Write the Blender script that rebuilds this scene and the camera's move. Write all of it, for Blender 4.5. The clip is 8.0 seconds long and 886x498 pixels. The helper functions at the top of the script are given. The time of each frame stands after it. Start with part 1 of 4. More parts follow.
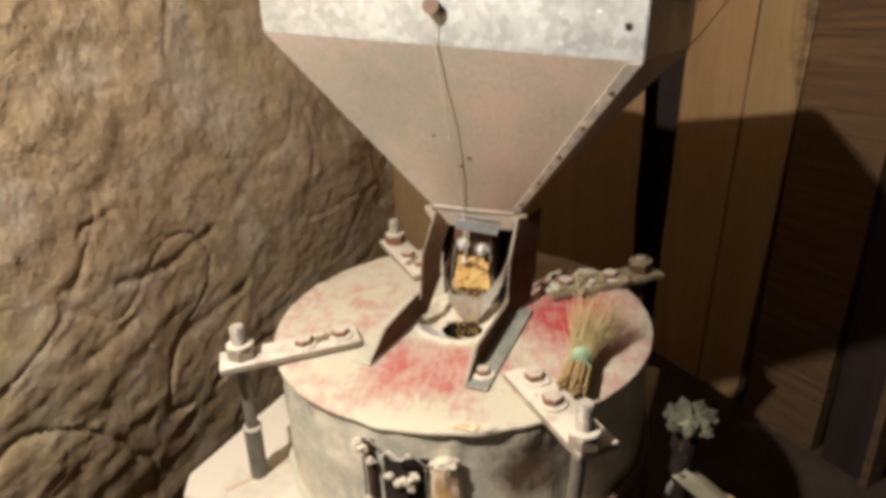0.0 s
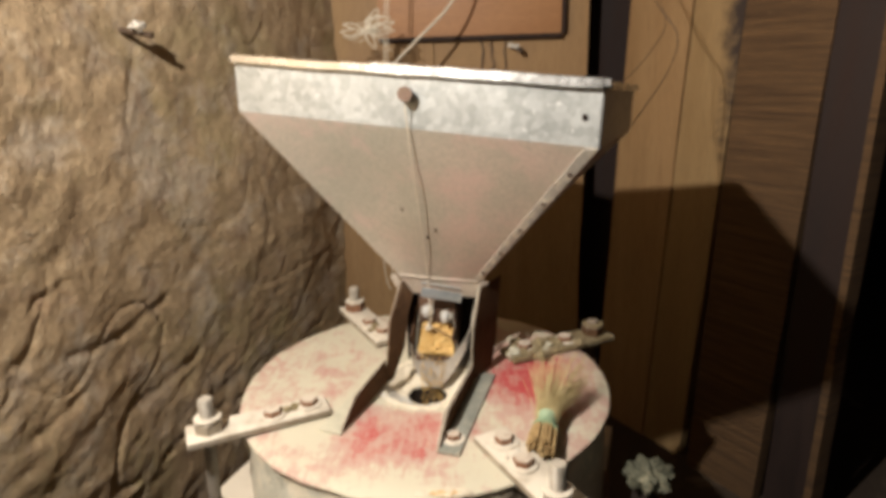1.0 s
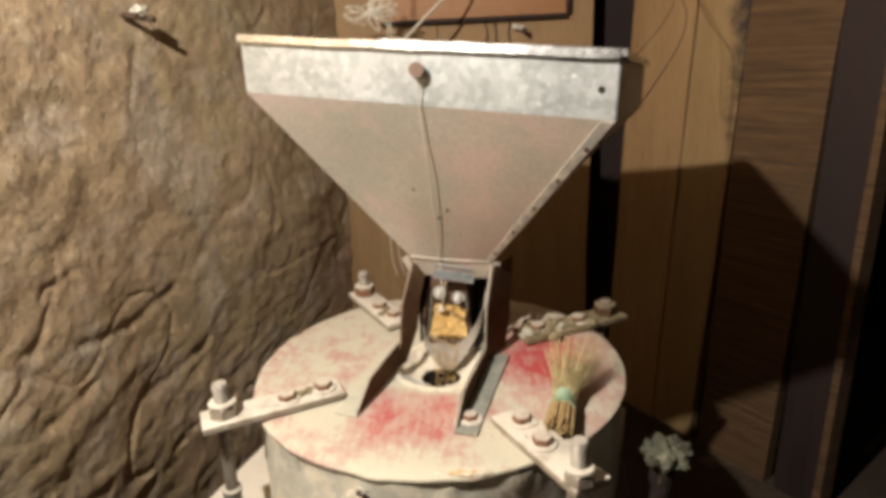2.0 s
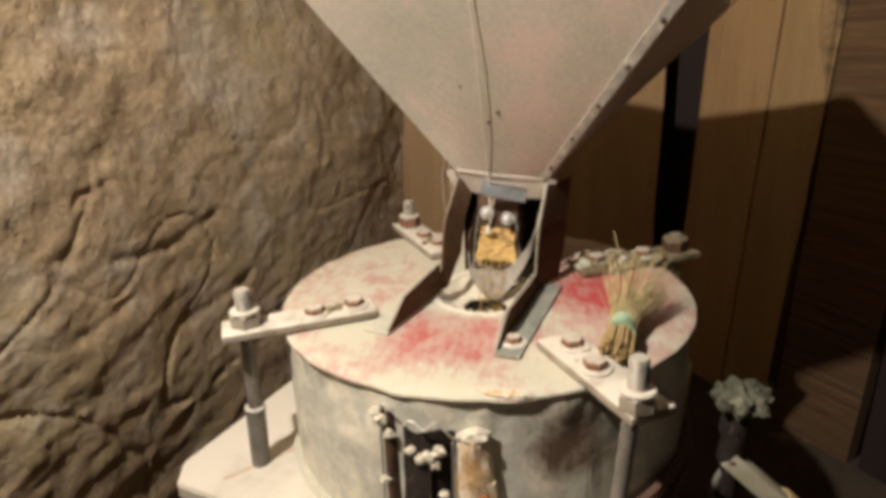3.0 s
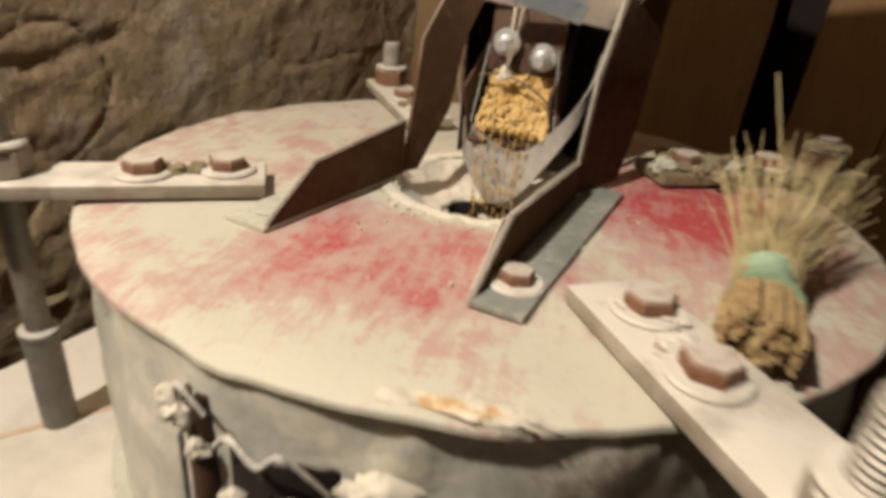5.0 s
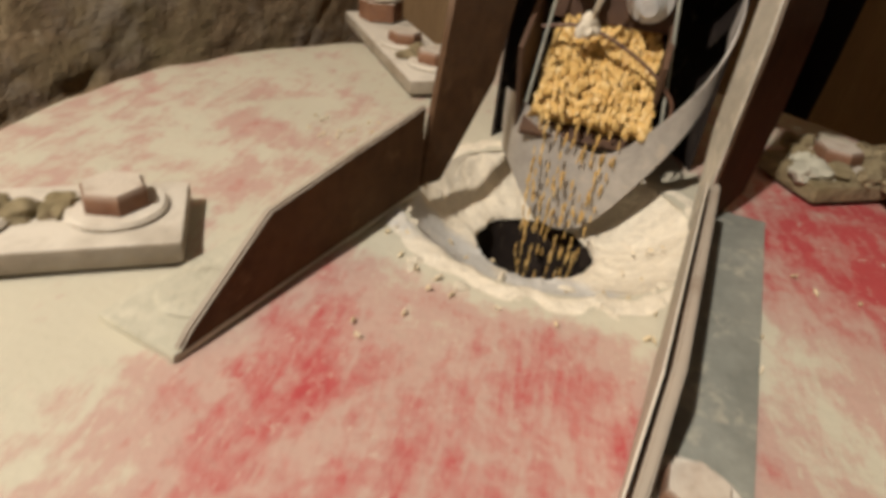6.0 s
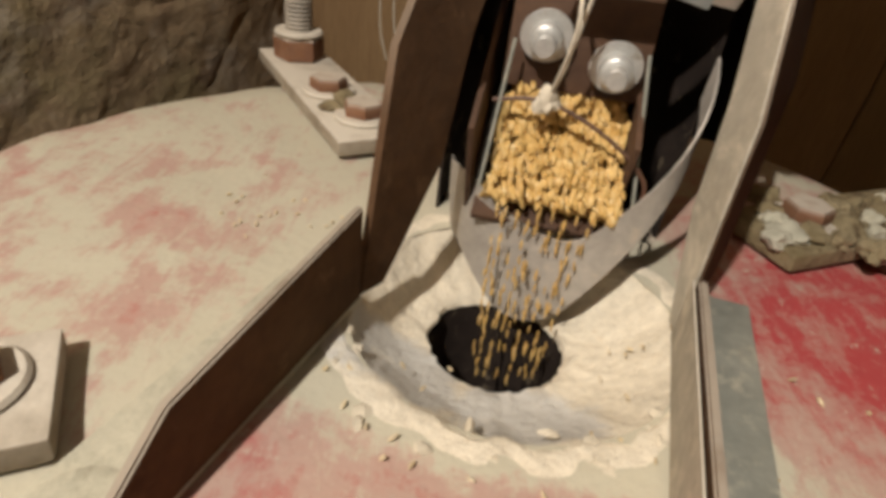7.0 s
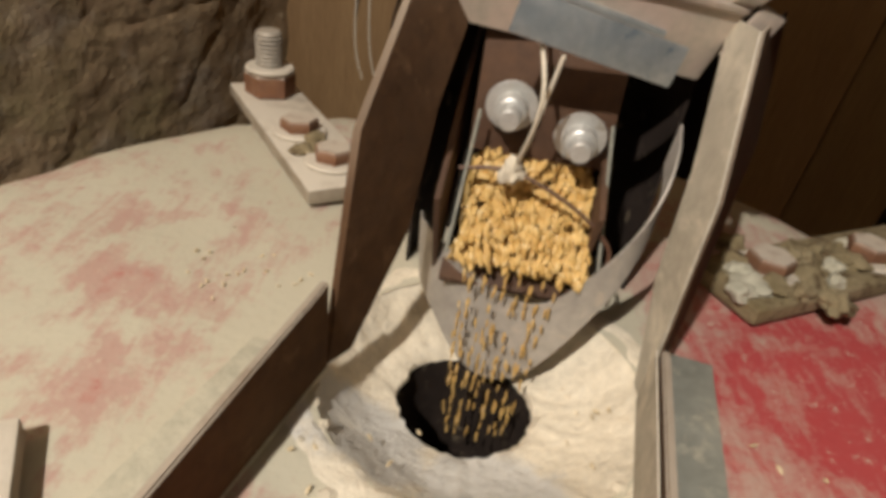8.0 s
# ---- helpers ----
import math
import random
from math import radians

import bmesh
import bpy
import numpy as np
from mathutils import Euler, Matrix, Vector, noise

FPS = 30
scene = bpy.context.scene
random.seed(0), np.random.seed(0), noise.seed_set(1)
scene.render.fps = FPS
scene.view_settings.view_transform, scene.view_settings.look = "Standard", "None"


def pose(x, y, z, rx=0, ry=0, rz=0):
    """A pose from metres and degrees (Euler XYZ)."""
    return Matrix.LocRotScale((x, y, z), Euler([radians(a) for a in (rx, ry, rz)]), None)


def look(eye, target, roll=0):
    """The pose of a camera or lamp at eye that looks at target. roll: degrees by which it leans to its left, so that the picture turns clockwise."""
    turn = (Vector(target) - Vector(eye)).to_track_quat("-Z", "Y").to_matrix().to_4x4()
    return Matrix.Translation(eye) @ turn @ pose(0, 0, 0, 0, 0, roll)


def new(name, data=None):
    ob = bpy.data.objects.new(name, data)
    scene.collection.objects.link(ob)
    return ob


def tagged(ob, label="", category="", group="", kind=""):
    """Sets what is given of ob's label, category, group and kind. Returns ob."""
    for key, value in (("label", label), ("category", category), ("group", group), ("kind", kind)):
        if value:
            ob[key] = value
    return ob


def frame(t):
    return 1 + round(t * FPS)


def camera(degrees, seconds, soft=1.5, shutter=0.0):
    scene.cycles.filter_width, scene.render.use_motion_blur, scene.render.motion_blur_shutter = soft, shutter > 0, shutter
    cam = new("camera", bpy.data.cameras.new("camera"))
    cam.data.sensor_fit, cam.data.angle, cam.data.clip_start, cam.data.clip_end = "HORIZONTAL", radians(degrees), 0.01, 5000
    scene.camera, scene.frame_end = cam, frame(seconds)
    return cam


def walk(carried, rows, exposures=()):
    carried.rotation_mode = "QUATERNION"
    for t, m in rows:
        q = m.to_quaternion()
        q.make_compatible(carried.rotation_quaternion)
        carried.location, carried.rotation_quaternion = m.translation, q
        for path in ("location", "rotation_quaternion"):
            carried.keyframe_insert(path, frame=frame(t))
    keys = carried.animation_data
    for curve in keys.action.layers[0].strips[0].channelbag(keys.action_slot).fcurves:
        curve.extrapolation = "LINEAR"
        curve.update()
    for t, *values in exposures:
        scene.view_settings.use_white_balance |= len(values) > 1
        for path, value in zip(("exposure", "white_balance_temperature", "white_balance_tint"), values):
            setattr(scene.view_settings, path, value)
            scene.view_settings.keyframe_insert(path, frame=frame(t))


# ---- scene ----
cam = camera(71.7, 8.0, soft=4.2, shutter=0.5)
PATH = [
    (0, (0.14, -0.924, 1.503), (-0.195, 0.902, 0.758), -3.1),
    (0.5, (0.106, -0.964, 1.52), (-0.137, 0.914, 0.878), -1.5),
    (1, (0.098, -0.967, 1.532), (-0.034, 0.947, 0.966), -1.6),
    (1.2, (0.094, -0.969, 1.534), (-0.031, 0.959, 1.019), -2.3),
    (2.5, (0.075, -0.94, 1.451), (-0.073, 0.95, 0.814), -2.9),
    (2.7, (0.085, -0.915, 1.412), (-0.178, 0.971, 0.802), -2.5),
    (3, (0.093, -0.894, 1.381), (-0.243, 0.968, 0.734), -2.4),
    (3.5, (0.131, -0.829, 1.301), (-0.231, 0.971, 0.507), -2.7),
    (4, (0.148, -0.737, 1.244), (-0.227, 1.01, 0.345), -1.1),
    (4.5, (0.146, -0.659, 1.216), (-0.242, 1.087, 0.321), 1.7),
    (4.7, (0.124, -0.599, 1.2), (-0.293, 1.17, 0.367), 3.7),
    (5.8, (-0.009, -0.319, 1.153), (-0.279, 1.358, 0.096), 7.7),
    (6, (-0.011, -0.302, 1.158), (-0.263, 1.362, 0.077), 6.7),
    (6.5, (-0.021, -0.256, 1.168), (-0.139, 1.426, 0.093), 7.0),
    (7, (-0.032, -0.231, 1.176), (-0.071, 1.458, 0.105), 7.1),
    (7.5, (-0.032, -0.215, 1.18), (-0.034, 1.48, 0.118), 7.6),
    (8, (-0.03, -0.215, 1.203), (-0.006, 1.48, 0.142), 7.9),
]
walk(cam, [(t, look(eye, target, roll)) for t, eye, target, roll in PATH],
     exposures=((0.0, -0.08), (2.5, -0.10), (3.5, -0.16), (4.7, -0.28), (6.0, -0.52), (8.0, -0.52)))

# ---- light: one warm bulb hung up behind the visitor, on the wall's side ----
world = bpy.data.worlds.new("world")
world.use_nodes = True
world.node_tree.nodes["Background"].inputs[0].default_value = (0.02, 0.012, 0.02, 1)
world.node_tree.nodes["Background"].inputs[1].default_value = 0.2
scene.world = world
bulb = bpy.data.lights.new("bulb", "POINT")
bulb.energy, bulb.color, bulb.shadow_soft_size = 118.0, (1.0, 0.915, 0.83), 0.018
new("bulb", bulb).location = (-0.44, -0.77, 2.06)


# ---- materials ----
def ramp_pair(nt, fac, a, b, lo=0.35, hi=0.65):
    r = nt.nodes.new("ShaderNodeValToRGB")
    r.color_ramp.elements[0].position, r.color_ramp.elements[1].position = lo, hi
    r.color_ramp.elements[0].color, r.color_ramp.elements[1].color = (*a, 1), (*b, 1)
    nt.links.new(fac, r.inputs[0])
    return r.outputs[0]


def noise_out(nt, vec, scale, detail=6.0, rough=0.6, distort=0.0):
    n = nt.nodes.new("ShaderNodeTexNoise")
    n.inputs["Scale"].default_value, n.inputs["Detail"].default_value = scale, detail
    n.inputs["Roughness"].default_value, n.inputs["Distortion"].default_value = rough, distort
    nt.links.new(vec, n.inputs["Vector"])
    return n.outputs["Fac"]


def math_out(nt, op, a, b, clamp=False):
    m = nt.nodes.new("ShaderNodeMath")
    m.operation, m.use_clamp = op, clamp
    for i, v in enumerate((a, b)):
        if isinstance(v, (int, float)):
            m.inputs[i].default_value = v
        else:
            nt.links.new(v, m.inputs[i])
    return m.outputs[0]


def mix_out(nt, fac, a, b):
    m = nt.nodes.new("ShaderNodeMix")
    m.data_type = "RGBA"
    if isinstance(fac, (int, float)):
        m.inputs[0].default_value = fac
    else:
        nt.links.new(fac, m.inputs[0])
    for i, v in ((6, a), (7, b)):
        if isinstance(v, tuple):
            m.inputs[i].default_value = (*v, 1)
        else:
            nt.links.new(v, m.inputs[i])
    return m.outputs[2]


def range_out(nt, v, lo, hi, a=0.0, b=1.0):
    m = nt.nodes.new("ShaderNodeMapRange")
    m.inputs[1].default_value, m.inputs[2].default_value = lo, hi
    m.inputs[3].default_value, m.inputs[4].default_value = a, b
    nt.links.new(v, m.inputs[0])
    return m.outputs[0]


FLOUR = (0.62, 0.565, 0.465)


def surface(name, c1, c2, c3=None, scale=6.0, fine=90.0, spots=(0.62, 0.72), rough=(0.6, 0.9), metal=0.0, bump=0.3,
            depth=0.002, stretch=(1, 1, 1), dust=0.0, dust_noise=14.0, dust_colour=FLOUR, extra=None, vary=0.0, clinging=0.45, spec=0.5):
    """Two scales of colour, spots of a third, flour dust lying on upward faces, relief."""
    m = bpy.data.materials.new(name)
    m.use_nodes = True
    nt = m.node_tree
    bsdf = nt.nodes["Principled BSDF"]
    tc = nt.nodes.new("ShaderNodeTexCoord")
    mp = nt.nodes.new("ShaderNodeMapping")
    mp.inputs["Scale"].default_value = stretch
    nt.links.new(tc.outputs["Object"], mp.inputs[0])
    vec = mp.outputs[0]
    if vary:
        info = nt.nodes.new("ShaderNodeObjectInfo")
        add = nt.nodes.new("ShaderNodeVectorMath")
        mul = math_out(nt, "MULTIPLY", info.outputs["Random"], 37.0)
        nt.links.new(vec, add.inputs[0])
        nt.links.new(mul, add.inputs[1])
        vec = add.outputs[0]
    big = noise_out(nt, vec, scale, 7, 0.66, 0.15)
    small = noise_out(nt, vec, fine, 4, 0.6)
    col = ramp_pair(nt, big, c1, c2, 0.32, 0.68)
    col = mix_out(nt, range_out(nt, small, 0.3, 0.7, 0.0, 0.45), col, tuple(v * 0.6 for v in c1))
    if c3:
        sp = noise_out(nt, vec, scale * 2.3, 8, 0.7, 0.25)
        col = mix_out(nt, range_out(nt, sp, spots[0], spots[1]), col, c3)
    metal_in = None
    if dust:
        geo = nt.nodes.new("ShaderNodeNewGeometry")
        sep = nt.nodes.new("ShaderNodeSeparateXYZ")
        nt.links.new(geo.outputs["Normal"], sep.inputs[0])
        up = range_out(nt, sep.outputs[2], 0.22, 0.8)
        dn = noise_out(nt, tc.outputs["Object"], dust_noise, 8, 0.65)
        dfac = math_out(nt, "MULTIPLY", math_out(nt, "ADD", math_out(nt, "MULTIPLY", up, 0.9), math_out(nt, "MULTIPLY", range_out(nt, dn, 0.3, 0.75), clinging)), dust, True)
        dfac = math_out(nt, "MULTIPLY", dfac, range_out(nt, dn, 0.28, 0.5, 0.45, 1.0), True)
        col = mix_out(nt, dfac, col, dust_colour)
        if metal:
            metal_in = math_out(nt, "MULTIPLY", math_out(nt, "SUBTRACT", 1.0, dfac), metal, True)
    if extra:
        col = extra(nt, tc.outputs["Object"], col)
    bsdf.inputs["Specular IOR Level"].default_value = spec
    nt.links.new(col, bsdf.inputs["Base Color"])
    if metal_in is not None:
        nt.links.new(metal_in, bsdf.inputs["Metallic"])
    else:
        bsdf.inputs["Metallic"].default_value = metal
    nt.links.new(range_out(nt, big, 0.3, 0.7, rough[0], rough[1]), bsdf.inputs["Roughness"])
    bp = nt.nodes.new("ShaderNodeBump")
    bp.inputs["Strength"].default_value, bp.inputs["Distance"].default_value = bump, depth
    nt.links.new(math_out(nt, "ADD", math_out(nt, "MULTIPLY", big, 1.5), math_out(nt, "MULTIPLY", small, 0.6)), bp.inputs["Height"])
    nt.links.new(bp.outputs[0], bsdf.inputs["Normal"])
    return m


def near_spot(nt, vec, place, r0, r1):
    d = nt.nodes.new("ShaderNodeVectorMath")
    d.operation = "DISTANCE"
    nt.links.new(vec, d.inputs[0])
    d.inputs[1].default_value = place
    return range_out(nt, d.outputs["Value"], r0, r1, 1.0, 0.0)


def worn_paint(nt, vec, col):
    """Red enamel, rubbed bare of flour in places and thickly dusted in others."""
    a = noise_out(nt, vec, 15, 9, 0.74, 0.5)
    b = noise_out(nt, vec, 60, 8, 0.78, 0.3)
    streak = nt.nodes.new("ShaderNodeMapping")
    streak.inputs["Rotation"].default_value = (0, 0, 0.5)
    streak.inputs["Scale"].default_value = (110, 22, 1)
    nt.links.new(vec, streak.inputs[0])
    c = noise_out(nt, streak.outputs[0], 1.0, 7, 0.7, 0.4)
    red = math_out(nt, "ADD", math_out(nt, "MULTIPLY", a, 0.80), math_out(nt, "MULTIPLY", b, 0.55))
    red = math_out(nt, "ADD", red, math_out(nt, "MULTIPLY", math_out(nt, "SUBTRACT", c, 0.55), 0.55))
    for place, r0, r1, w in (((0.19, 0.01, 0), 0.05, 0.15, 0.36), ((-0.03, -0.165, 0), 0.05, 0.15, 0.18), ((0.02, -0.2, 0), 0.02, 0.1, 0.05), ((-0.085, -0.185, 0), 0.02, 0.08, 0.05), ((-0.16, 0.02, 0), 0.03, 0.14, -0.02),
                             ((-0.16, -0.06, 0), 0.005, 0.03, 0.12), ((-0.02, -0.30, 0), 0.02, 0.09, -0.16), ((0.12, -0.26, 0), 0.03, 0.11, -0.10),
                             ((-0.165, -0.165, 0), 0.03, 0.07, -0.20), ((0.0, 0.0, 0), 0.092, 0.122, -0.36), ((0.075, -0.09, 0), 0.02, 0.045, -0.3), ((-0.125, -0.08, 0), 0.012, 0.04, -0.12), ((-0.15, 0.17, 0), 0.05, 0.2, -0.06), ((-0.19, 0.03, 0), 0.004, 0.028, 0.20), ((-0.135, -0.02, 0), 0.003, 0.02, 0.12), ((-0.20, 0.085, 0), 0.004, 0.03, 0.10),
                             ((0.29, 0.0, 0), 0.01, 0.08, -0.16)):
        red = math_out(nt, "ADD", red, math_out(nt, "MULTIPLY", near_spot(nt, vec, place, r0, r1), w))
    dusty = mix_out(nt, range_out(nt, red, 0.585, 0.72), (0.52, 0.485, 0.37), (0.46, 0.31, 0.25))
    dusty = mix_out(nt, range_out(nt, red, 0.79, 1.02, 0.0, 0.92), dusty, (0.40, 0.036, 0.042))
    specks = noise_out(nt, vec, 120, 7, 0.8)
    dusty = mix_out(nt, range_out(nt, specks, 0.57, 0.67, 0.0, 0.75), dusty, (0.55, 0.49, 0.38))
    grime = noise_out(nt, vec, 34, 8, 0.75, 0.6)
    dusty = mix_out(nt, range_out(nt, grime, 0.62, 0.74, 0.0, 0.5), dusty, (0.40, 0.36, 0.25))
    return dusty


def rusty_shell(nt, vec, col):
    """Rust that has eaten through the zinc below the clamp, with runs under it."""
    n = noise_out(nt, vec, 24, 9, 0.78, 0.5)
    f = near_spot(nt, vec, (0.125, -0.28, -0.075), 0.01, 0.125)
    f = range_out(nt, math_out(nt, "ADD", math_out(nt, "MULTIPLY", f, 0.75), n), 0.94, 1.22)
    col = mix_out(nt, f, col, (0.13, 0.056, 0.030))
    band = math_out(nt, "MULTIPLY", near_spot(nt, vec, (0.13, -0.27, -0.02), 0.04, 0.12), range_out(nt, n, 0.36, 0.58))
    col = mix_out(nt, math_out(nt, "MULTIPLY", band, 0.65), col, (0.17, 0.14, 0.10))
    run = nt.nodes.new("ShaderNodeMapping")
    run.inputs["Scale"].default_value = (60, 60, 3)
    nt.links.new(vec, run.inputs[0])
    r = noise_out(nt, run.outputs[0], 1.0, 4, 0.6)
    g = near_spot(nt, vec, (0.12, -0.28, -0.13), 0.02, 0.1)
    col = mix_out(nt, math_out(nt, "MULTIPLY", range_out(nt, r, 0.56, 0.66), g), col, (0.06, 0.035, 0.025))
    return col


def mottled(nt, vec, col):
    """Olive damp patches, pale worn ones and reddish clay showing through."""
    a = noise_out(nt, vec, 3.0, 6, 0.65, 0.2)
    b = noise_out(nt, vec, 7.5, 8, 0.7, 0.2)
    c = noise_out(nt, vec, 15, 8, 0.72, 0.1)
    col = mix_out(nt, range_out(nt, a, 0.50, 0.64, 0.0, 0.7), col, (0.29, 0.235, 0.115))
    col = mix_out(nt, range_out(nt, b, 0.50, 0.64, 0.0, 0.75), col, (0.43, 0.365, 0.28))
    col = mix_out(nt, range_out(nt, c, 0.53, 0.66, 0.0, 0.65), col, (0.24, 0.150, 0.088))
    return col


PLASTER = surface("mud_plaster", (0.29, 0.203, 0.115), (0.48, 0.350, 0.205), (0.56, 0.45, 0.30), scale=14, fine=90, spots=(0.58, 0.72), rough=(0.88, 1.0), bump=0.9, depth=0.006, extra=mottled)
def stained(nt, vec, col):
    """A black stain soaked into one board's edge."""
    flat = nt.nodes.new("ShaderNodeMapping")
    flat.inputs["Scale"].default_value = (1, 1, 0.13)
    nt.links.new(vec, flat.inputs[0])
    n = noise_out(nt, vec, 24, 8, 0.7, 0.2)
    f = near_spot(nt, flat.outputs[0], (0.765, -0.305, 0.215), 0.0, 0.095)
    return mix_out(nt, range_out(nt, math_out(nt, "ADD", math_out(nt, "MULTIPLY", f, 0.75), n), 0.74, 1.15), col, (0.035, 0.022, 0.016))


PINE = surface("pale_pine", (0.285, 0.168, 0.072), (0.40, 0.255, 0.119), (0.18, 0.095, 0.040), scale=1.6, fine=30, spots=(0.60, 0.75), rough=(0.6, 0.8), bump=0.35, depth=0.002, stretch=(9, 9, 0.9), vary=1)
STAINED = surface("stained_pine", (0.29, 0.185, 0.080), (0.39, 0.265, 0.122), (0.21, 0.13, 0.055), scale=1.6, fine=30, spots=(0.60, 0.75), rough=(0.6, 0.8), bump=0.35, depth=0.002, stretch=(9, 9, 0.9), vary=1, extra=stained)
SAWN = surface("sawn_board", (0.065, 0.034, 0.014), (0.215, 0.122, 0.052), (0.38, 0.25, 0.115), scale=1.0, fine=7, spots=(0.63, 0.78), rough=(0.75, 0.95), bump=0.9, depth=0.006, stretch=(3.0, 3.0, 85), vary=1)
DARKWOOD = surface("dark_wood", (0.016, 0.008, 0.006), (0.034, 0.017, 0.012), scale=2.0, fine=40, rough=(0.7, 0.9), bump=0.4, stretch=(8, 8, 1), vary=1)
BROWNWOOD = surface("box_wood", (0.16, 0.09, 0.035), (0.28, 0.17, 0.075), (0.10, 0.05, 0.02), scale=2.0, fine=40, rough=(0.7, 0.9), bump=0.4, stretch=(2, 2, 9), vary=1)
PICTURE = surface("reddish_board", (0.36, 0.175, 0.075), (0.47, 0.25, 0.115), (0.56, 0.38, 0.21), scale=2.5, fine=60, spots=(0.64, 0.8), rough=(0.45, 0.65), bump=0.15, stretch=(1, 1, 5))
EARTH = surface("earth_floor", (0.05, 0.034, 0.022), (0.09, 0.062, 0.040), (0.14, 0.105, 0.07), scale=2.4, fine=60, rough=(0.9, 1.0), bump=0.7, depth=0.01)
# Near black so the unseen ceiling and walls throw little light back.
CEIL = surface("low_bounce_plaster", (0.022, 0.017, 0.014), (0.045, 0.034, 0.026), scale=1.7, fine=40, rough=(0.9, 1.0), bump=0.5)
def spangle(nt, vec, col):
    """Zinc crystals of differing tone, and pale scuffs."""
    v = nt.nodes.new("ShaderNodeTexVoronoi")
    v.inputs["Scale"].default_value = 95
    nt.links.new(vec, v.inputs["Vector"])
    sep = nt.nodes.new("ShaderNodeSeparateXYZ")
    nt.links.new(v.outputs["Color"], sep.inputs[0])
    col = mix_out(nt, range_out(nt, sep.outputs[0], 0.0, 1.0, 0.0, 0.45), col, (0.72, 0.75, 0.74))
    col = mix_out(nt, range_out(nt, sep.outputs[1], 0.72, 0.8, 0.0, 0.45), col, (0.36, 0.38, 0.37))
    n = noise_out(nt, vec, 60, 6, 0.7, 0.8)
    return mix_out(nt, range_out(nt, n, 0.62, 0.68), col, (0.86, 0.87, 0.85))


ZINC = surface("galvanised_sheet", (0.40, 0.425, 0.41), (0.53, 0.55, 0.53), (0.60, 0.62, 0.60), scale=9, fine=150, spots=(0.60, 0.70), rough=(0.34, 0.5), metal=0.6, bump=0.12, depth=0.001, extra=spangle)
CONE = surface("floured_zinc", (0.43, 0.41, 0.33), (0.60, 0.50, 0.42), (0.64, 0.45, 0.40), scale=3.6, fine=160, spots=(0.50, 0.80), rough=(0.36, 0.55), metal=0.28, bump=0.2, depth=0.001)
SHELL = surface("drum_zinc", (0.52, 0.51, 0.42), (0.74, 0.71, 0.585), (0.78, 0.71, 0.56), scale=10, fine=70, spots=(0.48, 0.64), rough=(0.2, 0.55), metal=0.1, bump=0.7, depth=0.002, extra=rusty_shell)
def bowl_patches(nt, vec, col):
    """Grey flour patches in the near side of the bowl."""
    n = noise_out(nt, vec, 34, 7, 0.7, 0.6)
    f = math_out(nt, "MAXIMUM", near_spot(nt, vec, (-0.045, -0.045, -0.02), 0.025, 0.05), near_spot(nt, vec, (0.012, -0.062, -0.02), 0.025, 0.05))
    return mix_out(nt, range_out(nt, math_out(nt, "ADD", math_out(nt, "MULTIPLY", f, 0.6), n), 0.78, 1.0), col, (0.56, 0.545, 0.50))


PAINT = surface("red_paint", (0.5, 0.1, 0.1), (0.5, 0.1, 0.1), scale=14, fine=160, rough=(0.6, 0.9), bump=0.45, depth=0.002, extra=worn_paint)
FLOURED = surface("flour", (0.60, 0.53, 0.40), (0.72, 0.66, 0.53), (0.50, 0.39, 0.24), scale=16, fine=190, spots=(0.66, 0.78), rough=(0.9, 1.0), bump=0.7, depth=0.002)
BOWL = surface("bowl_flour", (0.74, 0.66, 0.51), (0.84, 0.77, 0.62), (0.58, 0.45, 0.29), scale=26, fine=190, spots=(0.64, 0.74), rough=(0.9, 1.0), bump=0.8, depth=0.003, extra=bowl_patches)
FLOURGREY = surface("flour_on_sheet", (0.46, 0.44, 0.40), (0.72, 0.66, 0.55), (0.80, 0.73, 0.60), scale=22, fine=210, spots=(0.5, 0.62), rough=(0.7, 0.95), bump=0.7, depth=0.002)
APRON = surface("grey_sheet", (0.37, 0.34, 0.30), (0.55, 0.505, 0.44), (0.64, 0.55, 0.42), scale=18, fine=150, spots=(0.6, 0.74), rough=(0.5, 0.75), metal=0.3, bump=0.3)
CAKED = surface("caked_meal", (0.20, 0.155, 0.075), (0.34, 0.28, 0.17), (0.10, 0.065, 0.03), scale=30, fine=200, spots=(0.5, 0.62), rough=(0.85, 1.0), bump=0.8, depth=0.003)
DUSTBAR = surface("floured_steel", (0.24, 0.19, 0.13), (0.36, 0.30, 0.22), (0.16, 0.08, 0.035), scale=20, fine=150, rough=(0.7, 0.9), metal=0.3, bump=0.5, dust=1.05, dust_noise=26)
# Rust, its tone set dark to carry shade on unlit faces.
RUSTSHADE = surface("rusty_shaded_iron", (0.072, 0.038, 0.019), (0.140, 0.078, 0.040), (0.22, 0.130, 0.070), scale=14, fine=120, spots=(0.6, 0.75), rough=(0.85, 0.97), metal=0.0, bump=0.4, dust=0.5, dust_noise=30, clinging=0.04, spec=0.12)
# Floury iron, paler too because this side of the leg is lit.
DUSTLIT = surface("floury_lit_iron", (0.34, 0.305, 0.235), (0.52, 0.475, 0.38), (0.64, 0.58, 0.46), scale=16, fine=120, spots=(0.5, 0.68), rough=(0.7, 0.9), metal=0.2, bump=0.4, dust=0.8, dust_noise=24)
BOLT = surface("worn_steel", (0.19, 0.17, 0.14), (0.33, 0.29, 0.24), (0.22, 0.09, 0.04), scale=30, fine=200, rough=(0.45, 0.7), metal=0.4, bump=0.35, dust=0.55, dust_noise=60, clinging=0.2)
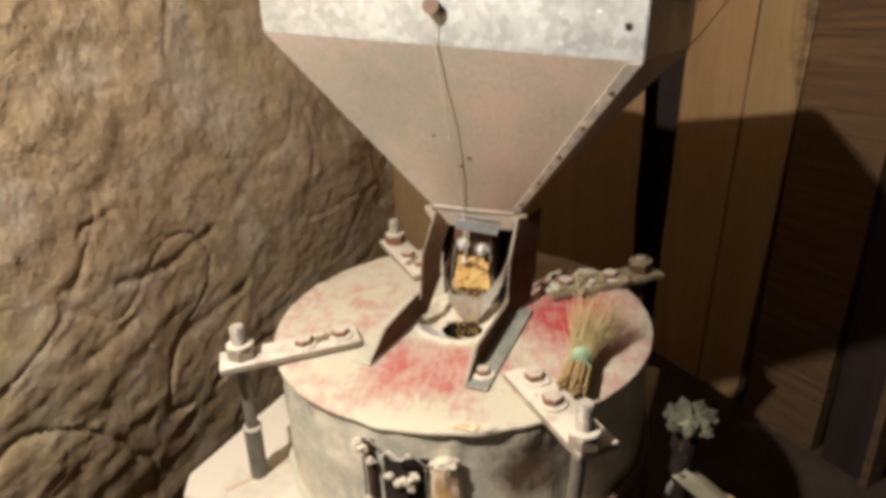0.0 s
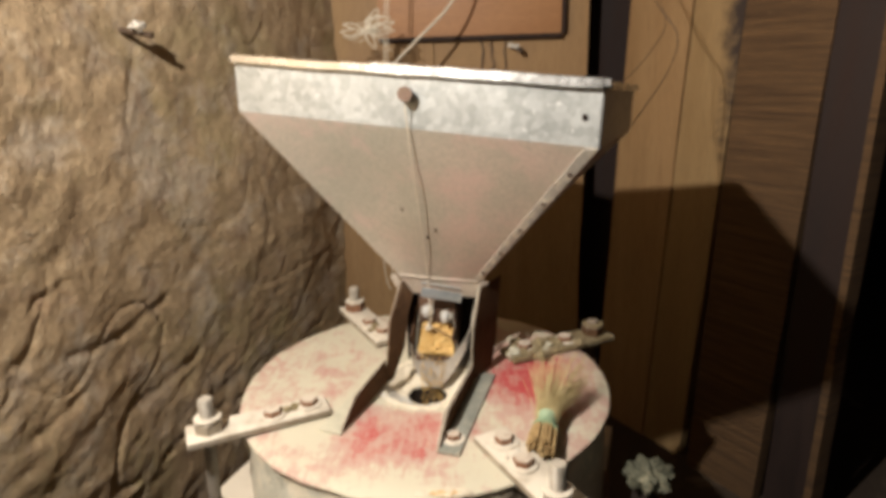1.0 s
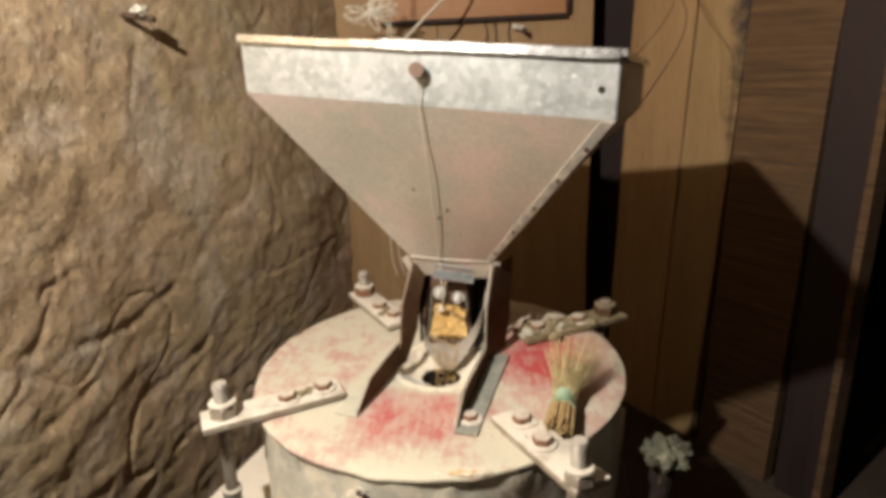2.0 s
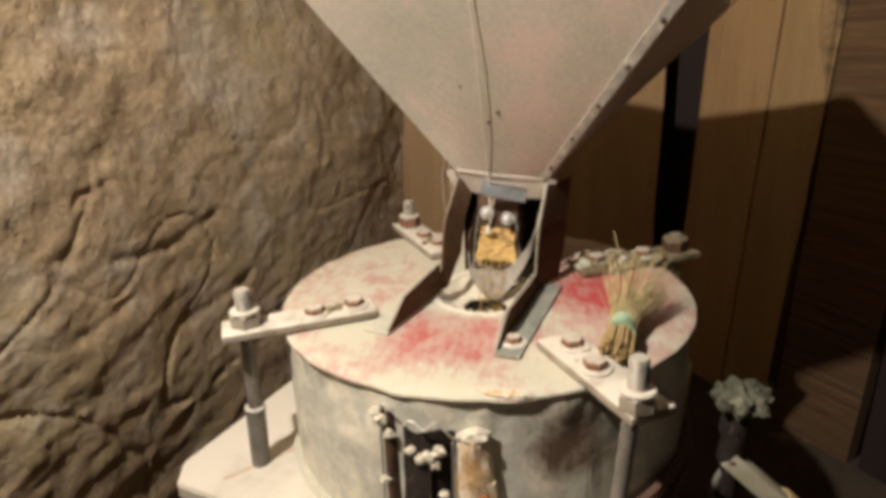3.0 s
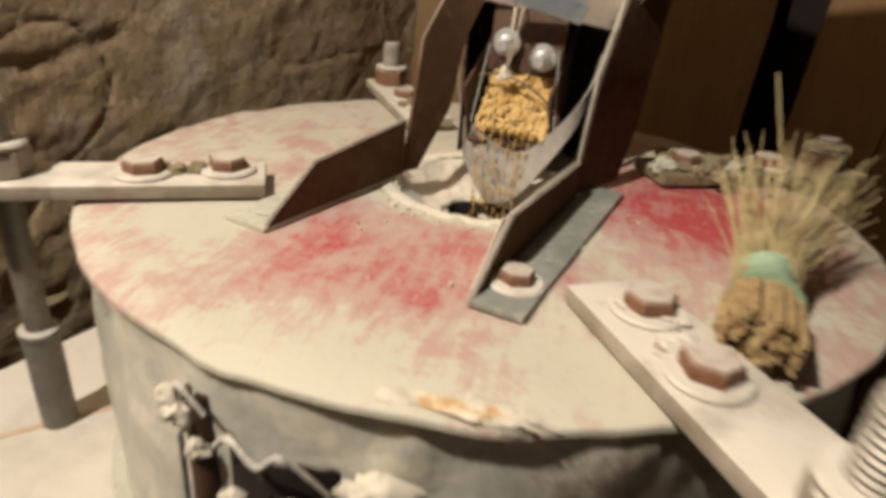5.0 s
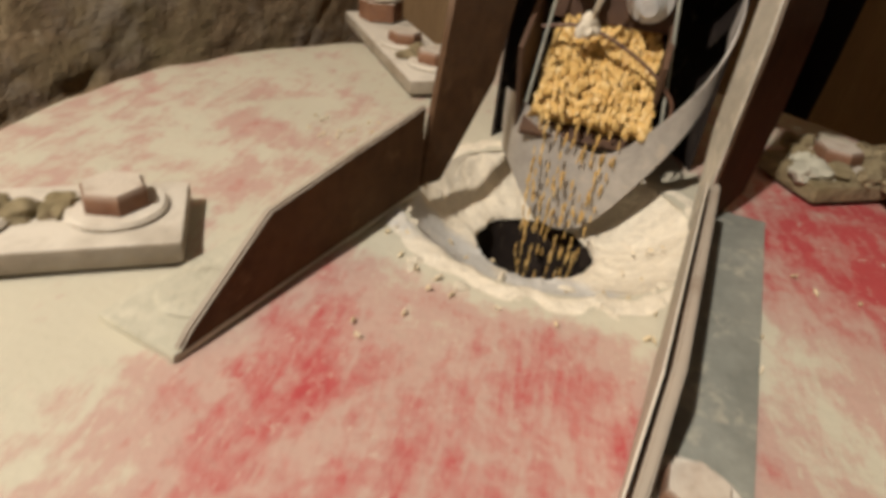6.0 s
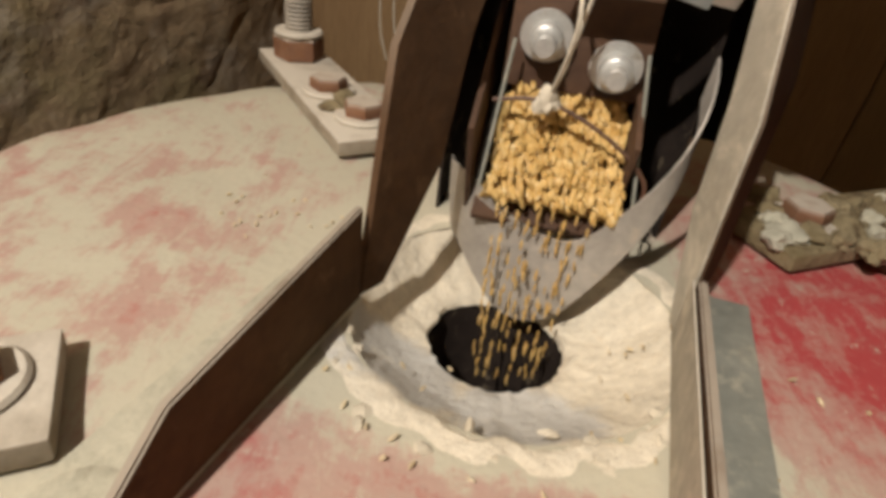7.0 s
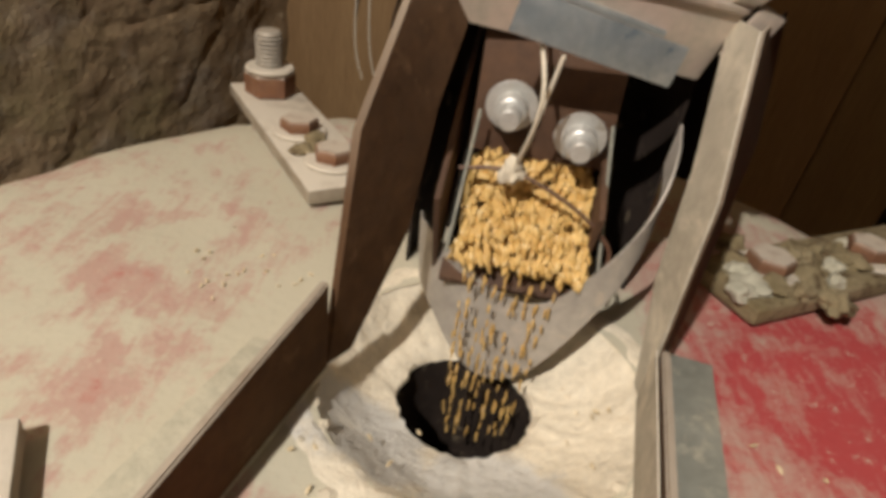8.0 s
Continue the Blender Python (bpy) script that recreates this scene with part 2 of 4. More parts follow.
NUTRUST = surface("rusty_nut", (0.17, 0.065, 0.028), (0.28, 0.13, 0.06), (0.12, 0.07, 0.05), scale=40, fine=220, rough=(0.6, 0.85), metal=0.2, bump=0.4, dust=0.85, dust_noise=60, clinging=0.12)
PIPE = surface("grey_pipe", (0.13, 0.12, 0.105), (0.21, 0.20, 0.17), (0.34, 0.30, 0.23), scale=16, fine=140, rough=(0.55, 0.8), metal=0.3, bump=0.3, dust=0.5)
STRIPMET = surface("grey_floured_flange", (0.25, 0.26, 0.22), (0.38, 0.38, 0.32), (0.54, 0.50, 0.39), scale=18, fine=120, spots=(0.56, 0.7), rough=(0.55, 0.8), metal=0.25, bump=0.35)
BOLTZINC = surface("dull_bolt_zinc", (0.50, 0.50, 0.47), (0.68, 0.68, 0.65), (0.34, 0.30, 0.24), scale=60, fine=240, spots=(0.58, 0.7), rough=(0.35, 0.55), metal=0.45, bump=0.2, depth=0.0006)
SHINY = surface("bright_zinc", (0.48, 0.48, 0.46), (0.62, 0.62, 0.60), scale=40, fine=200, rough=(0.18, 0.34), metal=0.9, bump=0.1, depth=0.0005)
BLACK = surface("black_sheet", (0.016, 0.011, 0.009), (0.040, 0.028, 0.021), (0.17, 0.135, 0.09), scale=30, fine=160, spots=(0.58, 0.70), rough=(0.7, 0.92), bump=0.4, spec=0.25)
CHUTEWOOD = surface("greasy_chute_wood", (0.060, 0.028, 0.014), (0.115, 0.058, 0.028), (0.18, 0.11, 0.055), scale=22, fine=150, rough=(0.6, 0.85), bump=0.4)
TANCORD = surface("tan_rope", (0.32, 0.22, 0.11), (0.46, 0.34, 0.19), (0.55, 0.45, 0.30), scale=60, fine=260, rough=(0.8, 0.95), bump=0.6)
FLANGE = surface("floury_flange", (0.46, 0.44, 0.335), (0.59, 0.555, 0.43), (0.34, 0.32, 0.24), scale=24, fine=170, spots=(0.58, 0.70), rough=(0.85, 1.0), bump=0.6, depth=0.002)
LEATHER = surface("tan_hide", (0.50, 0.29, 0.11), (0.66, 0.46, 0.23), (0.78, 0.68, 0.52), scale=20, fine=130, spots=(0.44, 0.60), rough=(0.5, 0.75), bump=0.5, stretch=(1, 1, 0.4))
RAG = surface("orange_inside", (0.36, 0.12, 0.035), (0.50, 0.20, 0.06), scale=30, fine=160, rough=(0.6, 0.8), bump=0.4)
STRAP = surface("brown_strap", (0.085, 0.034, 0.018), (0.16, 0.070, 0.036), (0.34, 0.24, 0.15), scale=20, fine=140, spots=(0.66, 0.78), rough=(0.5, 0.8), bump=0.4, dust=0.08)
GRAIN = surface("wheat", (0.58, 0.34, 0.085), (0.80, 0.57, 0.22), (0.88, 0.74, 0.46), scale=110, fine=320, spots=(0.55, 0.7), rough=(0.45, 0.65), bump=0.3)
PALEGRAIN = surface("floured_wheat", (0.64, 0.50, 0.28), (0.72, 0.62, 0.42), (0.70, 0.64, 0.52), scale=60, fine=300, spots=(0.5, 0.66), rough=(0.6, 0.8))
STRAW = surface("dry_straw", (0.42, 0.33, 0.15), (0.60, 0.50, 0.27), (0.30, 0.21, 0.09), scale=34, fine=240, rough=(0.6, 0.85), bump=0.3)
STUB = surface("cut_straw_ends", (0.34, 0.22, 0.09), (0.58, 0.43, 0.21), (0.16, 0.09, 0.035), scale=80, fine=300, spots=(0.52, 0.64), rough=(0.7, 0.9), bump=0.5)
GREEN = surface("green_tie", (0.24, 0.40, 0.24), (0.42, 0.52, 0.36), scale=40, fine=200, rough=(0.5, 0.7), bump=0.3)
TWINE = surface("white_string", (0.62, 0.55, 0.42), (0.76, 0.70, 0.58), scale=60, fine=300, rough=(0.8, 0.95), bump=0.4)
WIRE = surface("dark_wire", (0.05, 0.03, 0.02), (0.09, 0.055, 0.03), scale=30, fine=200, rough=(0.5, 0.7))
CLOTH = surface("grey_rag", (0.050, 0.052, 0.034), (0.13, 0.13, 0.085), (0.30, 0.28, 0.19), scale=26, fine=170, spots=(0.55, 0.7), rough=(0.7, 0.9), bump=0.6)
STICKWOOD = surface("pale_stick", (0.40, 0.36, 0.24), (0.54, 0.50, 0.38), (0.30, 0.24, 0.14), scale=3, fine=50, rough=(0.6, 0.8), bump=0.3, stretch=(3, 9, 9))
BLUEZINC = surface("bluish_zinc", (0.34, 0.40, 0.44), (0.60, 0.62, 0.60), (0.14, 0.22, 0.30), scale=34, fine=160, spots=(0.56, 0.68), rough=(0.25, 0.5), metal=0.6, bump=0.2)

# ---- mesh helpers ----
HOME = {}


def thing(name, place, label, category, group="", kind=""):
    ob = new(name)
    ob.empty_display_size = 0.02
    ob.location = place
    HOME[ob] = Vector(place)
    return tagged(ob, label, category, group, kind)


def finish(ob, smooth=True):
    if smooth:
        for p in ob.data.polygons:
            p.use_smooth = True
        ob.data.set_sharp_from_angle(angle=radians(38))
    return ob


def part(name, bm, material, parent, label="", smooth=True, kind=""):
    """One mesh under a thing or a part; the bmesh is in world places."""
    home = HOME[parent]
    bmesh.ops.recalc_face_normals(bm, faces=bm.faces[:])
    bmesh.ops.translate(bm, verts=bm.verts[:], vec=-home)
    me = bpy.data.meshes.new(name)
    bm.to_mesh(me)
    bm.free()
    me.materials.append(material)
    ob = new(name, me)
    ob.parent = parent
    HOME[ob] = home
    return tagged(finish(ob, smooth), label, kind=kind)


def solo(name, bm, material, label, category, group="", kind="", place=None, smooth=True):
    """A thing that is one mesh."""
    bmesh.ops.recalc_face_normals(bm, faces=bm.faces[:])
    if place is not None:
        bmesh.ops.translate(bm, verts=bm.verts[:], vec=-Vector(place))
    me = bpy.data.meshes.new(name)
    bm.to_mesh(me)
    bm.free()
    me.materials.append(material)
    ob = new(name, me)
    if place is not None:
        ob.location = place
    HOME[ob] = Vector(place or (0, 0, 0))
    return tagged(finish(ob, smooth), label, category, group, kind)


def add_box(bm, size, m=Matrix(), bevel=0.0, segments=2):
    r = bmesh.ops.create_cube(bm, size=1.0, matrix=m @ Matrix.Diagonal((*size, 1)))
    if bevel:
        edges = list({e for v in r["verts"] for e in v.link_edges})
        bmesh.ops.bevel(bm, geom=edges, offset=bevel, segments=segments, affect="EDGES", profile=0.6)
    return bm


def box(size, m=Matrix(), bevel=0.0, segments=2):
    return add_box(bmesh.new(), size, m, bevel, segments)


def add_lathe(bm, profile, n=32, m=Matrix(), wobble=0.0, cap=True):
    """Turns (radius, height) pairs round z."""
    rings = []
    for r, z in profile:
        ring = []
        for i in range(n):
            a = 2 * math.pi * i / n
            w = 1 + wobble * noise.noise((math.cos(a) * 2.1, math.sin(a) * 2.1, z * 14))
            ring.append(bm.verts.new(m @ Vector((r * w * math.cos(a), r * w * math.sin(a), z))))
        rings.append(ring)
    for a, b in zip(rings, rings[1:]):
        for i in range(n):
            bm.faces.new((a[i], a[(i + 1) % n], b[(i + 1) % n], b[i]))
    if cap:
        bm.faces.new(rings[0][::-1])
        bm.faces.new(rings[-1])
    return bm


def lathe(profile, n=32, m=Matrix(), wobble=0.0, cap=True):
    return add_lathe(bmesh.new(), profile, n, m, wobble, cap)


def add_tube(bm, points, radius, n=8, taper=None):
    """A round rod along points."""
    pts = [Vector(p) for p in points]
    rings, side = [], None
    for i, p in enumerate(pts):
        d = (pts[min(i + 1, len(pts) - 1)] - pts[max(i - 1, 0)]).normalized()
        if side is None:
            side = d.orthogonal().normalized()
        side = (side - d * side.dot(d)).normalized()
        up = d.cross(side)
        r = radius if taper is None else radius * (1 + (taper - 1) * i / (len(pts) - 1))
        rings.append([bm.verts.new(p + r * (math.cos(2 * math.pi * k / n) * side + math.sin(2 * math.pi * k / n) * up)) for k in range(n)])
    for a, b in zip(rings, rings[1:]):
        for k in range(n):
            bm.faces.new((a[k], a[(k + 1) % n], b[(k + 1) % n], b[k]))
    bm.faces.new(rings[0][::-1])
    bm.faces.new(rings[-1])
    return bm


def tube(points, radius, n=8, taper=None):
    return add_tube(bmesh.new(), points, radius, n, taper)


def smooth_path(points, steps=6):
    """A Catmull-Rom line through points."""
    p = [Vector(points[0])] + [Vector(q) for q in points] + [Vector(points[-1])]
    out = []
    for i in range(1, len(p) - 2):
        for s in range(steps):
            t = s / steps
            a, b, c, d = p[i - 1], p[i], p[i + 1], p[i + 2]
            out.append(0.5 * ((2 * b) + (c - a) * t + (2 * a - 5 * b + 4 * c - d) * t * t + (3 * b - a - 3 * c + d) * t ** 3))
    return out + [p[-2]]


def add_sheet(bm, rows, thick):
    """A sheet of metal through a grid of places, given thickness along its normals."""
    grid = [[bm.verts.new(Vector(p)) for p in row] for row in rows]
    faces = []
    for a, b in zip(grid, grid[1:]):
        for i in range(len(a) - 1):
            faces.append(bm.faces.new((a[i], a[i + 1], b[i + 1], b[i])))
    bm.normal_update()
    bmesh.ops.solidify(bm, geom=faces, thickness=thick)
    return bm


def sheet(rows, thick=0.0015):
    return add_sheet(bmesh.new(), rows, thick)


def add_lump(bm, place, size, seed, rough=0.35, sub=2):
    r = bmesh.ops.create_icosphere(bm, subdivisions=sub, radius=1.0)
    for v in r["verts"]:
        k = 1 + rough * noise.noise(v.co * 1.7 + Vector((seed * 3.1, seed * 1.7, seed)))
        v.co = Vector(place) + Vector((v.co.x * size[0] * k, v.co.y * size[1] * k, v.co.z * size[2] * k))
    return bm


def lump(place, size, seed, rough=0.35, sub=2):
    return add_lump(bmesh.new(), place, size, seed, rough, sub)


def beam(a, b, width, thick, up=(0, 0, 1)):
    """The pose of a bar from a to b, with its length."""
    a, b = Vector(a), Vector(b)
    d = (b - a).normalized()
    s = Vector(up).cross(d).normalized()
    u = d.cross(s)
    m = Matrix((d, s, u)).transposed().to_4x4()
    m.translation = (a + b) / 2
    return (( b - a).length, width, thick), m

# ---- the room ----
WALL_X, WALL_SLOPE = -0.69, 0.28
BACK_Y = 1.05


# cracks and torn edges in the plaster: ends along the wall and up it, half width, depth
CRACKS = (((0.518, 1.715), (0.731, 1.584), 0.007, 0.012), ((0.003, 1.127), (0.024, 1.150), 0.008, 0.020), ((0.024, 1.150), (0.111, 1.160), 0.007, 0.014),
          ((0.36, 1.492), (0.42, 1.491), 0.006, 0.012), ((0.059, 1.01), (0.204, 0.993), 0.012, 0.022), ((0.204, 0.993), (0.346, 1.03), 0.012, 0.018),
          ((0.161, 0.798), (0.409, 0.84), 0.014, 0.026), ((-0.05, 0.90), (0.12, 0.93), 0.012, 0.024), ((0.742, 0.99), (0.745, 1.012), 0.006, 0.016),
          ((0.622, 1.12), (0.625, 1.138), 0.006, 0.016), ((0.80, 0.80), (0.86, 0.90), 0.006, 0.010), ((0.86, 0.90), (0.93, 0.95), 0.006, 0.010), ((0.55, 0.70), (0.62, 0.86), 0.006, 0.010))


def plaster_wall():
    """Hand-laid mud plaster: slow bulges, and slanting folds and ledges low down."""
    along = Vector((WALL_SLOPE, 1, 0)).normalized()
    out = Vector((along.y, -along.x, 0))
    start = Vector((WALL_X, 0, 0))
    bm = bmesh.new()
    ss = list(np.arange(-3.9, -1.3, 0.10)) + list(np.arange(-1.3, -0.5, 0.016)) + list(np.arange(-0.5, 1.165, 0.0075))
    zz = list(np.arange(-0.02, 0.3, 0.08)) + list(np.arange(0.3, 0.66, 0.0125)) + list(np.arange(0.66, 1.95, 0.0075)) + list(np.arange(1.95, 2.05, 0.0125)) + list(np.arange(2.05, 3.01, 0.06))
    rows = []
    for z in zz:
        row = []
        for s in ss:
            p = Vector((s, z, 0))
            # Hollow and low undercut are added to grade the wall's brightness by tilt.
            d = -0.050 * math.exp(-((s - 0.27) / 0.32) ** 2) + 0.05 * max(0.0, s - 0.55) - 0.09 * max(0.0, 1.08 - z) ** 1.3 + 0.022 * noise.noise(p * 1.9) + 0.010 * noise.noise(p * 5.3 + Vector((9, 2, 1))) + 0.0048 * noise.noise(p * 13) + 0.0034 * noise.noise(p * 27) + 0.0020 * noise.noise(p * 58)
            low = min(1.0, max(0.0, (1.24 - 0.25 * s - z) / 0.45))
            a = 0.27 + 0.22 * noise.noise(p * 1.1 + Vector((4, 4, 4)))
            q = Vector(((s * math.cos(a) + z * math.sin(a)) * 2.6, (-s * math.sin(a) + z * math.cos(a)) * 7.5, 3.3))
            f = 1 - abs(noise.noise(q)) * 2.2
            g = 1 - abs(noise.noise(q * 1.9 + Vector((5, 1, 0)))) * 2.0
            e = noise.noise(q * 3.7 + Vector((2, 8, 1)))
            d += (0.15 + 0.6 * low) * 0.0042 * (1 - abs(e) * 2.4)
            d += low * (1.0 - 0.6 * min(1, max(0, (s - 0.1) / 0.4))) * (0.0065 * f + 0.0045 * g - 0.006)
            c = abs(noise.noise(p * 3.1 + Vector((1, 7, 2))))
            d -= 0.010 * max(0.0, 1 - c / 0.020) * (0.4 + 0.6 * low)
            pit = noise.noise(p * 21 + Vector((2, 2, 8)))
            d -= 0.016 * max(0.0, pit - 0.62)
            for (s0, z0), (s1, z1), w, g in CRACKS:
                t = min(1, max(0, ((s - s0) * (s1 - s0) + (z - z0) * (z1 - z0)) / ((s1 - s0) ** 2 + (z1 - z0) ** 2)))
                k = 0.010 * noise.noise((s * 22, z * 22, 3))
                r = math.hypot(s - s0 - t * (s1 - s0) + k, z - z0 - t * (z1 - z0) + k)
                if r < 3 * w:
                    d -= 0.30 * g * math.exp(-(r / w) ** 2)
            row.append(bm.verts.new(start + along * s + out * d + Vector((0, 0, z))))
        rows.append(row)
    for a, b in zip(rows, rows[1:]):
        for i in range(len(a) - 1):
            bm.faces.new((a[i], a[i + 1], b[i + 1], b[i]))
    ob = solo("wall_west", bm, PLASTER, "old brown mud-plastered wall with slanting folds, pits and cracks", "wall", kind="structure")
    for p in ob.data.polygons:
        p.use_smooth = True
    bm = bmesh.new()
    m = Matrix((along, out, Vector((0, 0, 1)))).transposed().to_4x4()
    m.translation = start + along * (-1.37) + out * (-0.26) + Vector((0, 0, 1.5))
    add_box(bm, (5.1, 0.3, 3.04), m)
    solo("wall_west_core", bm, PLASTER, "thick mud core behind the plastered wall", "wall", kind="structure", smooth=False)


plaster_wall()
solo("floor", box((6.4, 7.4, 0.2), pose(0.8, -0.6, 0.2)), EARTH, "trodden brown earth floor, dusty", "floor", kind="structure", smooth=False)
solo("ceiling", box((6.4, 7.4, 0.2), pose(0.8, -0.6, 3.1)), CEIL, "unseen ceiling added to close the room, near black against bounce", "ceiling", kind="structure", smooth=False)
solo("wall_south", box((6.4, 0.2, 3.0), pose(0.8, -3.9, 1.5)), CEIL, "unseen wall added to close the room, near black against bounce", "wall", kind="structure", smooth=False)
solo("wall_east", box((0.2, 7.4, 3.0), pose(2.6, -0.6, 1.5)), CEIL, "unseen wall added to close the room, near black against bounce", "wall", kind="structure", smooth=False)
# Dark material keeps the void beyond the boards black.
solo("wall_north", box((4.4, 0.2, 3.0), pose(1.0, 2.6, 1.5)), DARKWOOD, "near-black wall added behind the boards for the unlit space", "wall", kind="structure", smooth=False)

board_wall = thing("wall_boards", (0, BACK_Y, 0), "upright wooden boards, pale and dark, closing the corner behind the mill", "wall", kind="structure")


def plank(name, x0, x1, y, thick, material, label, lean=0.0, z0=0.29, z1=2.98, seed=1, m=Matrix()):
    """One upright plank with a slightly wavering edge."""
    bm = bmesh.new()
    rows = []
    n = 40
    for i in range(n + 1):
        z = z0 + (z1 - z0) * i / n
        k = lean * (z - 1.415)
        e0 = 0.003 * noise.noise((z * 5, seed, 0))
        e1 = 0.004 * noise.noise((z * 4, seed + 5, 0))
        rows.append([bm.verts.new(m @ Vector(v)) for v in ((x0 + k + e0, y, z), (x1 + k + e1, y, z), (x1 + k + e1, y + thick, z), (x0 + k + e0, y + thick, z))])
    for a, b in zip(rows, rows[1:]):
        for i in range(4):
            bm.faces.new((a[i], a[(i + 1) % 4], b[(i + 1) % 4], b[i]))
    bm.faces.new(rows[0][::-1])
    bm.faces.new(rows[-1])
    bmesh.ops.bevel(bm, geom=[e for e in bm.edges if abs(e.verts[0].co.z - e.verts[1].co.z) > 0.02], offset=0.003, segments=2, affect="EDGES")
    return part(name, bm, material, board_wall, label)


plank("plank", -0.47, -0.055, BACK_Y, 0.03, PINE, "wide pale pine board", seed=2)
plank("plank", -0.051, 0.425, BACK_Y + 0.002, 0.03, PINE, "wide pale pine board", seed=3)
# Set-back board whose dark colour carries the shade of the recess.
plank("plank", 0.37, 0.62, BACK_Y + 0.13, 0.03, DARKWOOD, "board set back in a gap, coloured dark for the gap's shade", seed=4)
ANGLED = Matrix(((0.5686, 0.8226, 0, 0.545), (-0.8226, 0.5686, 0, 1.06), (0, 0, 1, 0), (0, 0, 0, 1)))
plank("plank", 0.0, 0.221, -0.006, 0.035, PINE, "pale pine board", lean=0.046, seed=5, m=ANGLED)
plank("plank", 0.224, 0.378, 0.0, 0.035, STAINED, "pale pine board with a black stain", lean=0.055, seed=6, m=ANGLED)
# Dark strip fills the gap line with the look of shade.
plank("plank", 0.350, 0.420, 0.05, 0.02, DARKWOOD, "strip added behind the gap, coloured dark for its shade", lean=0.05, seed=7, m=ANGLED)
plank("plank", 0.390, 0.613, -0.012, 0.04, SAWN, "rough sawn brown board with saw marks across it", lean=0.03, seed=8, m=ANGLED)
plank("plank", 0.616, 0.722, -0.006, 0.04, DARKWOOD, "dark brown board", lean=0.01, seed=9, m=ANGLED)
plank("plank", 0.724, 0.742, -0.020, 0.06, SAWN, "worn edge strip of the frame", lean=0.006, seed=10, m=ANGLED)

pic = thing("wall_panel", (0.06, BACK_Y, 1.62), "reddish brown flat board hung on the pine boards", "panel")
part("board", box((0.56, 0.02, 0.62), pose(0.06, BACK_Y - 0.016, 1.935), 0.003), PICTURE, pic)
part("lower_edge", box((0.565, 0.026, 0.012), pose(0.06, BACK_Y - 0.015, 1.619), 0.002), DARKWOOD, pic, "dark lower edge")
part("side_edge", box((0.012, 0.026, 0.62), pose(0.346, BACK_Y - 0.015, 1.935), 0.002), DARKWOOD, pic, "dark side edge")

# ---- the mill's box and base plate ----
YAW = -16.0
MILL = pose(-0.002, 0.0, 0, 0, 0, YAW)
CX, CY, R, TOP = -0.007, 0.015, 0.314, 1.0
PLATE = 0.768

base_box = thing("mill_box", (0, 0, 0), "brown wooden box carrying the flour mill's base plate", "box")
part("front_board", box((0.60, 0.025, 0.25), MILL @ pose(0.0, -0.285, 0.616), 0.004), BROWNWOOD, base_box)
part("front_board", box((0.60, 0.025, 0.186), MILL @ pose(0.0, -0.283, 0.395), 0.004), BROWNWOOD, base_box)
for sx in (-1, 1):
    part("side_board", box((0.025, 0.56, 0.442), MILL @ pose(0.29 * sx - 0.02, 0.01, 0.521), 0.004), BROWNWOOD, base_box)
part("back_board", box((0.60, 0.025, 0.442), MILL @ pose(0, 0.30, 0.521), 0.004), BROWNWOOD, base_box)
part("ledge", box((0.34, 0.05, 0.03), MILL @ pose(0.06, -0.320, 0.672), 0.005), DUSTBAR, base_box, "floured ledge board")

plate = thing("base_plate", (0, 0, PLATE - 0.025), "thick square base plate white with flour", "plate")
bm = bmesh.new()
outline = [(-0.368, -0.335), (0.335, -0.335), (0.338, -0.165), (0.30, -0.12), (0.30, 0.33), (-0.398, 0.33), (-0.400, -0.292)]
lower = [bm.verts.new(MILL @ Vector((x, y, PLATE - 0.026))) for x, y in outline]
face = bm.faces.new(lower)
ext = bmesh.ops.extrude_face_region(bm, geom=[face])
bmesh.ops.translate(bm, verts=[v for v in ext["geom"] if isinstance(v, bmesh.types.BMVert)], vec=(0, 0, 0.026))
bmesh.ops.bevel(bm, geom=bm.edges[:], offset=0.003, segments=2, affect="EDGES")
part("slab", bm, surface("floured_plate", (0.36, 0.31, 0.23), (0.46, 0.40, 0.30), (0.30, 0.22, 0.13), scale=10, fine=110, rough=(0.85, 1.0), bump=0.5, dust=1.0, dust_noise=9), plate)
part("joint", box((0.006, 0.20, 0.003), MILL @ pose(-0.262, -0.21, PLATE, 0, 0, -28), 0.001), surface("dusty_joint", (0.5, 0.36, 0.24), (0.6, 0.45, 0.32), scale=20, fine=120), plate, "ridge of caked flour")

# ---- the drum ----
drum = thing("mill_drum", (CX, CY, TOP), "round mill drum of dented zinc sheet with a worn red top", "mill")
def drum_shell():
    """Thin zinc sheet, dented all over and crumpled under the disc's edge, with a lapped crease on one side."""
    bm = bmesh.new()
    n, rows = 240, []
    for j in range(33):
        z = PLATE + (TOP - 0.003 - PLATE) * j / 32
        row = []
        for i in range(n):
            a = 2 * math.pi * i / n
            q = Vector((math.cos(a) * 3.0, math.sin(a) * 3.0, z * 9))
            r = 0.3125 + 0.0042 * noise.noise(q * 0.9) + 0.0022 * noise.noise(q * 2.6 + Vector((1, 5, 2)))
            near_top = max(0.0, 1 - (TOP - z) / 0.062)
            fold = 1 - 2 * abs(noise.noise((math.cos(a) * 9, math.sin(a) * 9, z * 11)))
            r += 0.0110 * near_top * (1 - near_top) * 4 * fold * noise.noise((math.cos(a) * 4, math.sin(a) * 4, 6))
            deg = math.degrees(a) - 360
            if -160 < deg < -110:
                r += 0.0022 * max(0.0, min(1.0, (0.905 + 0.012 * math.sin(deg * 0.2) - z) / 0.006))
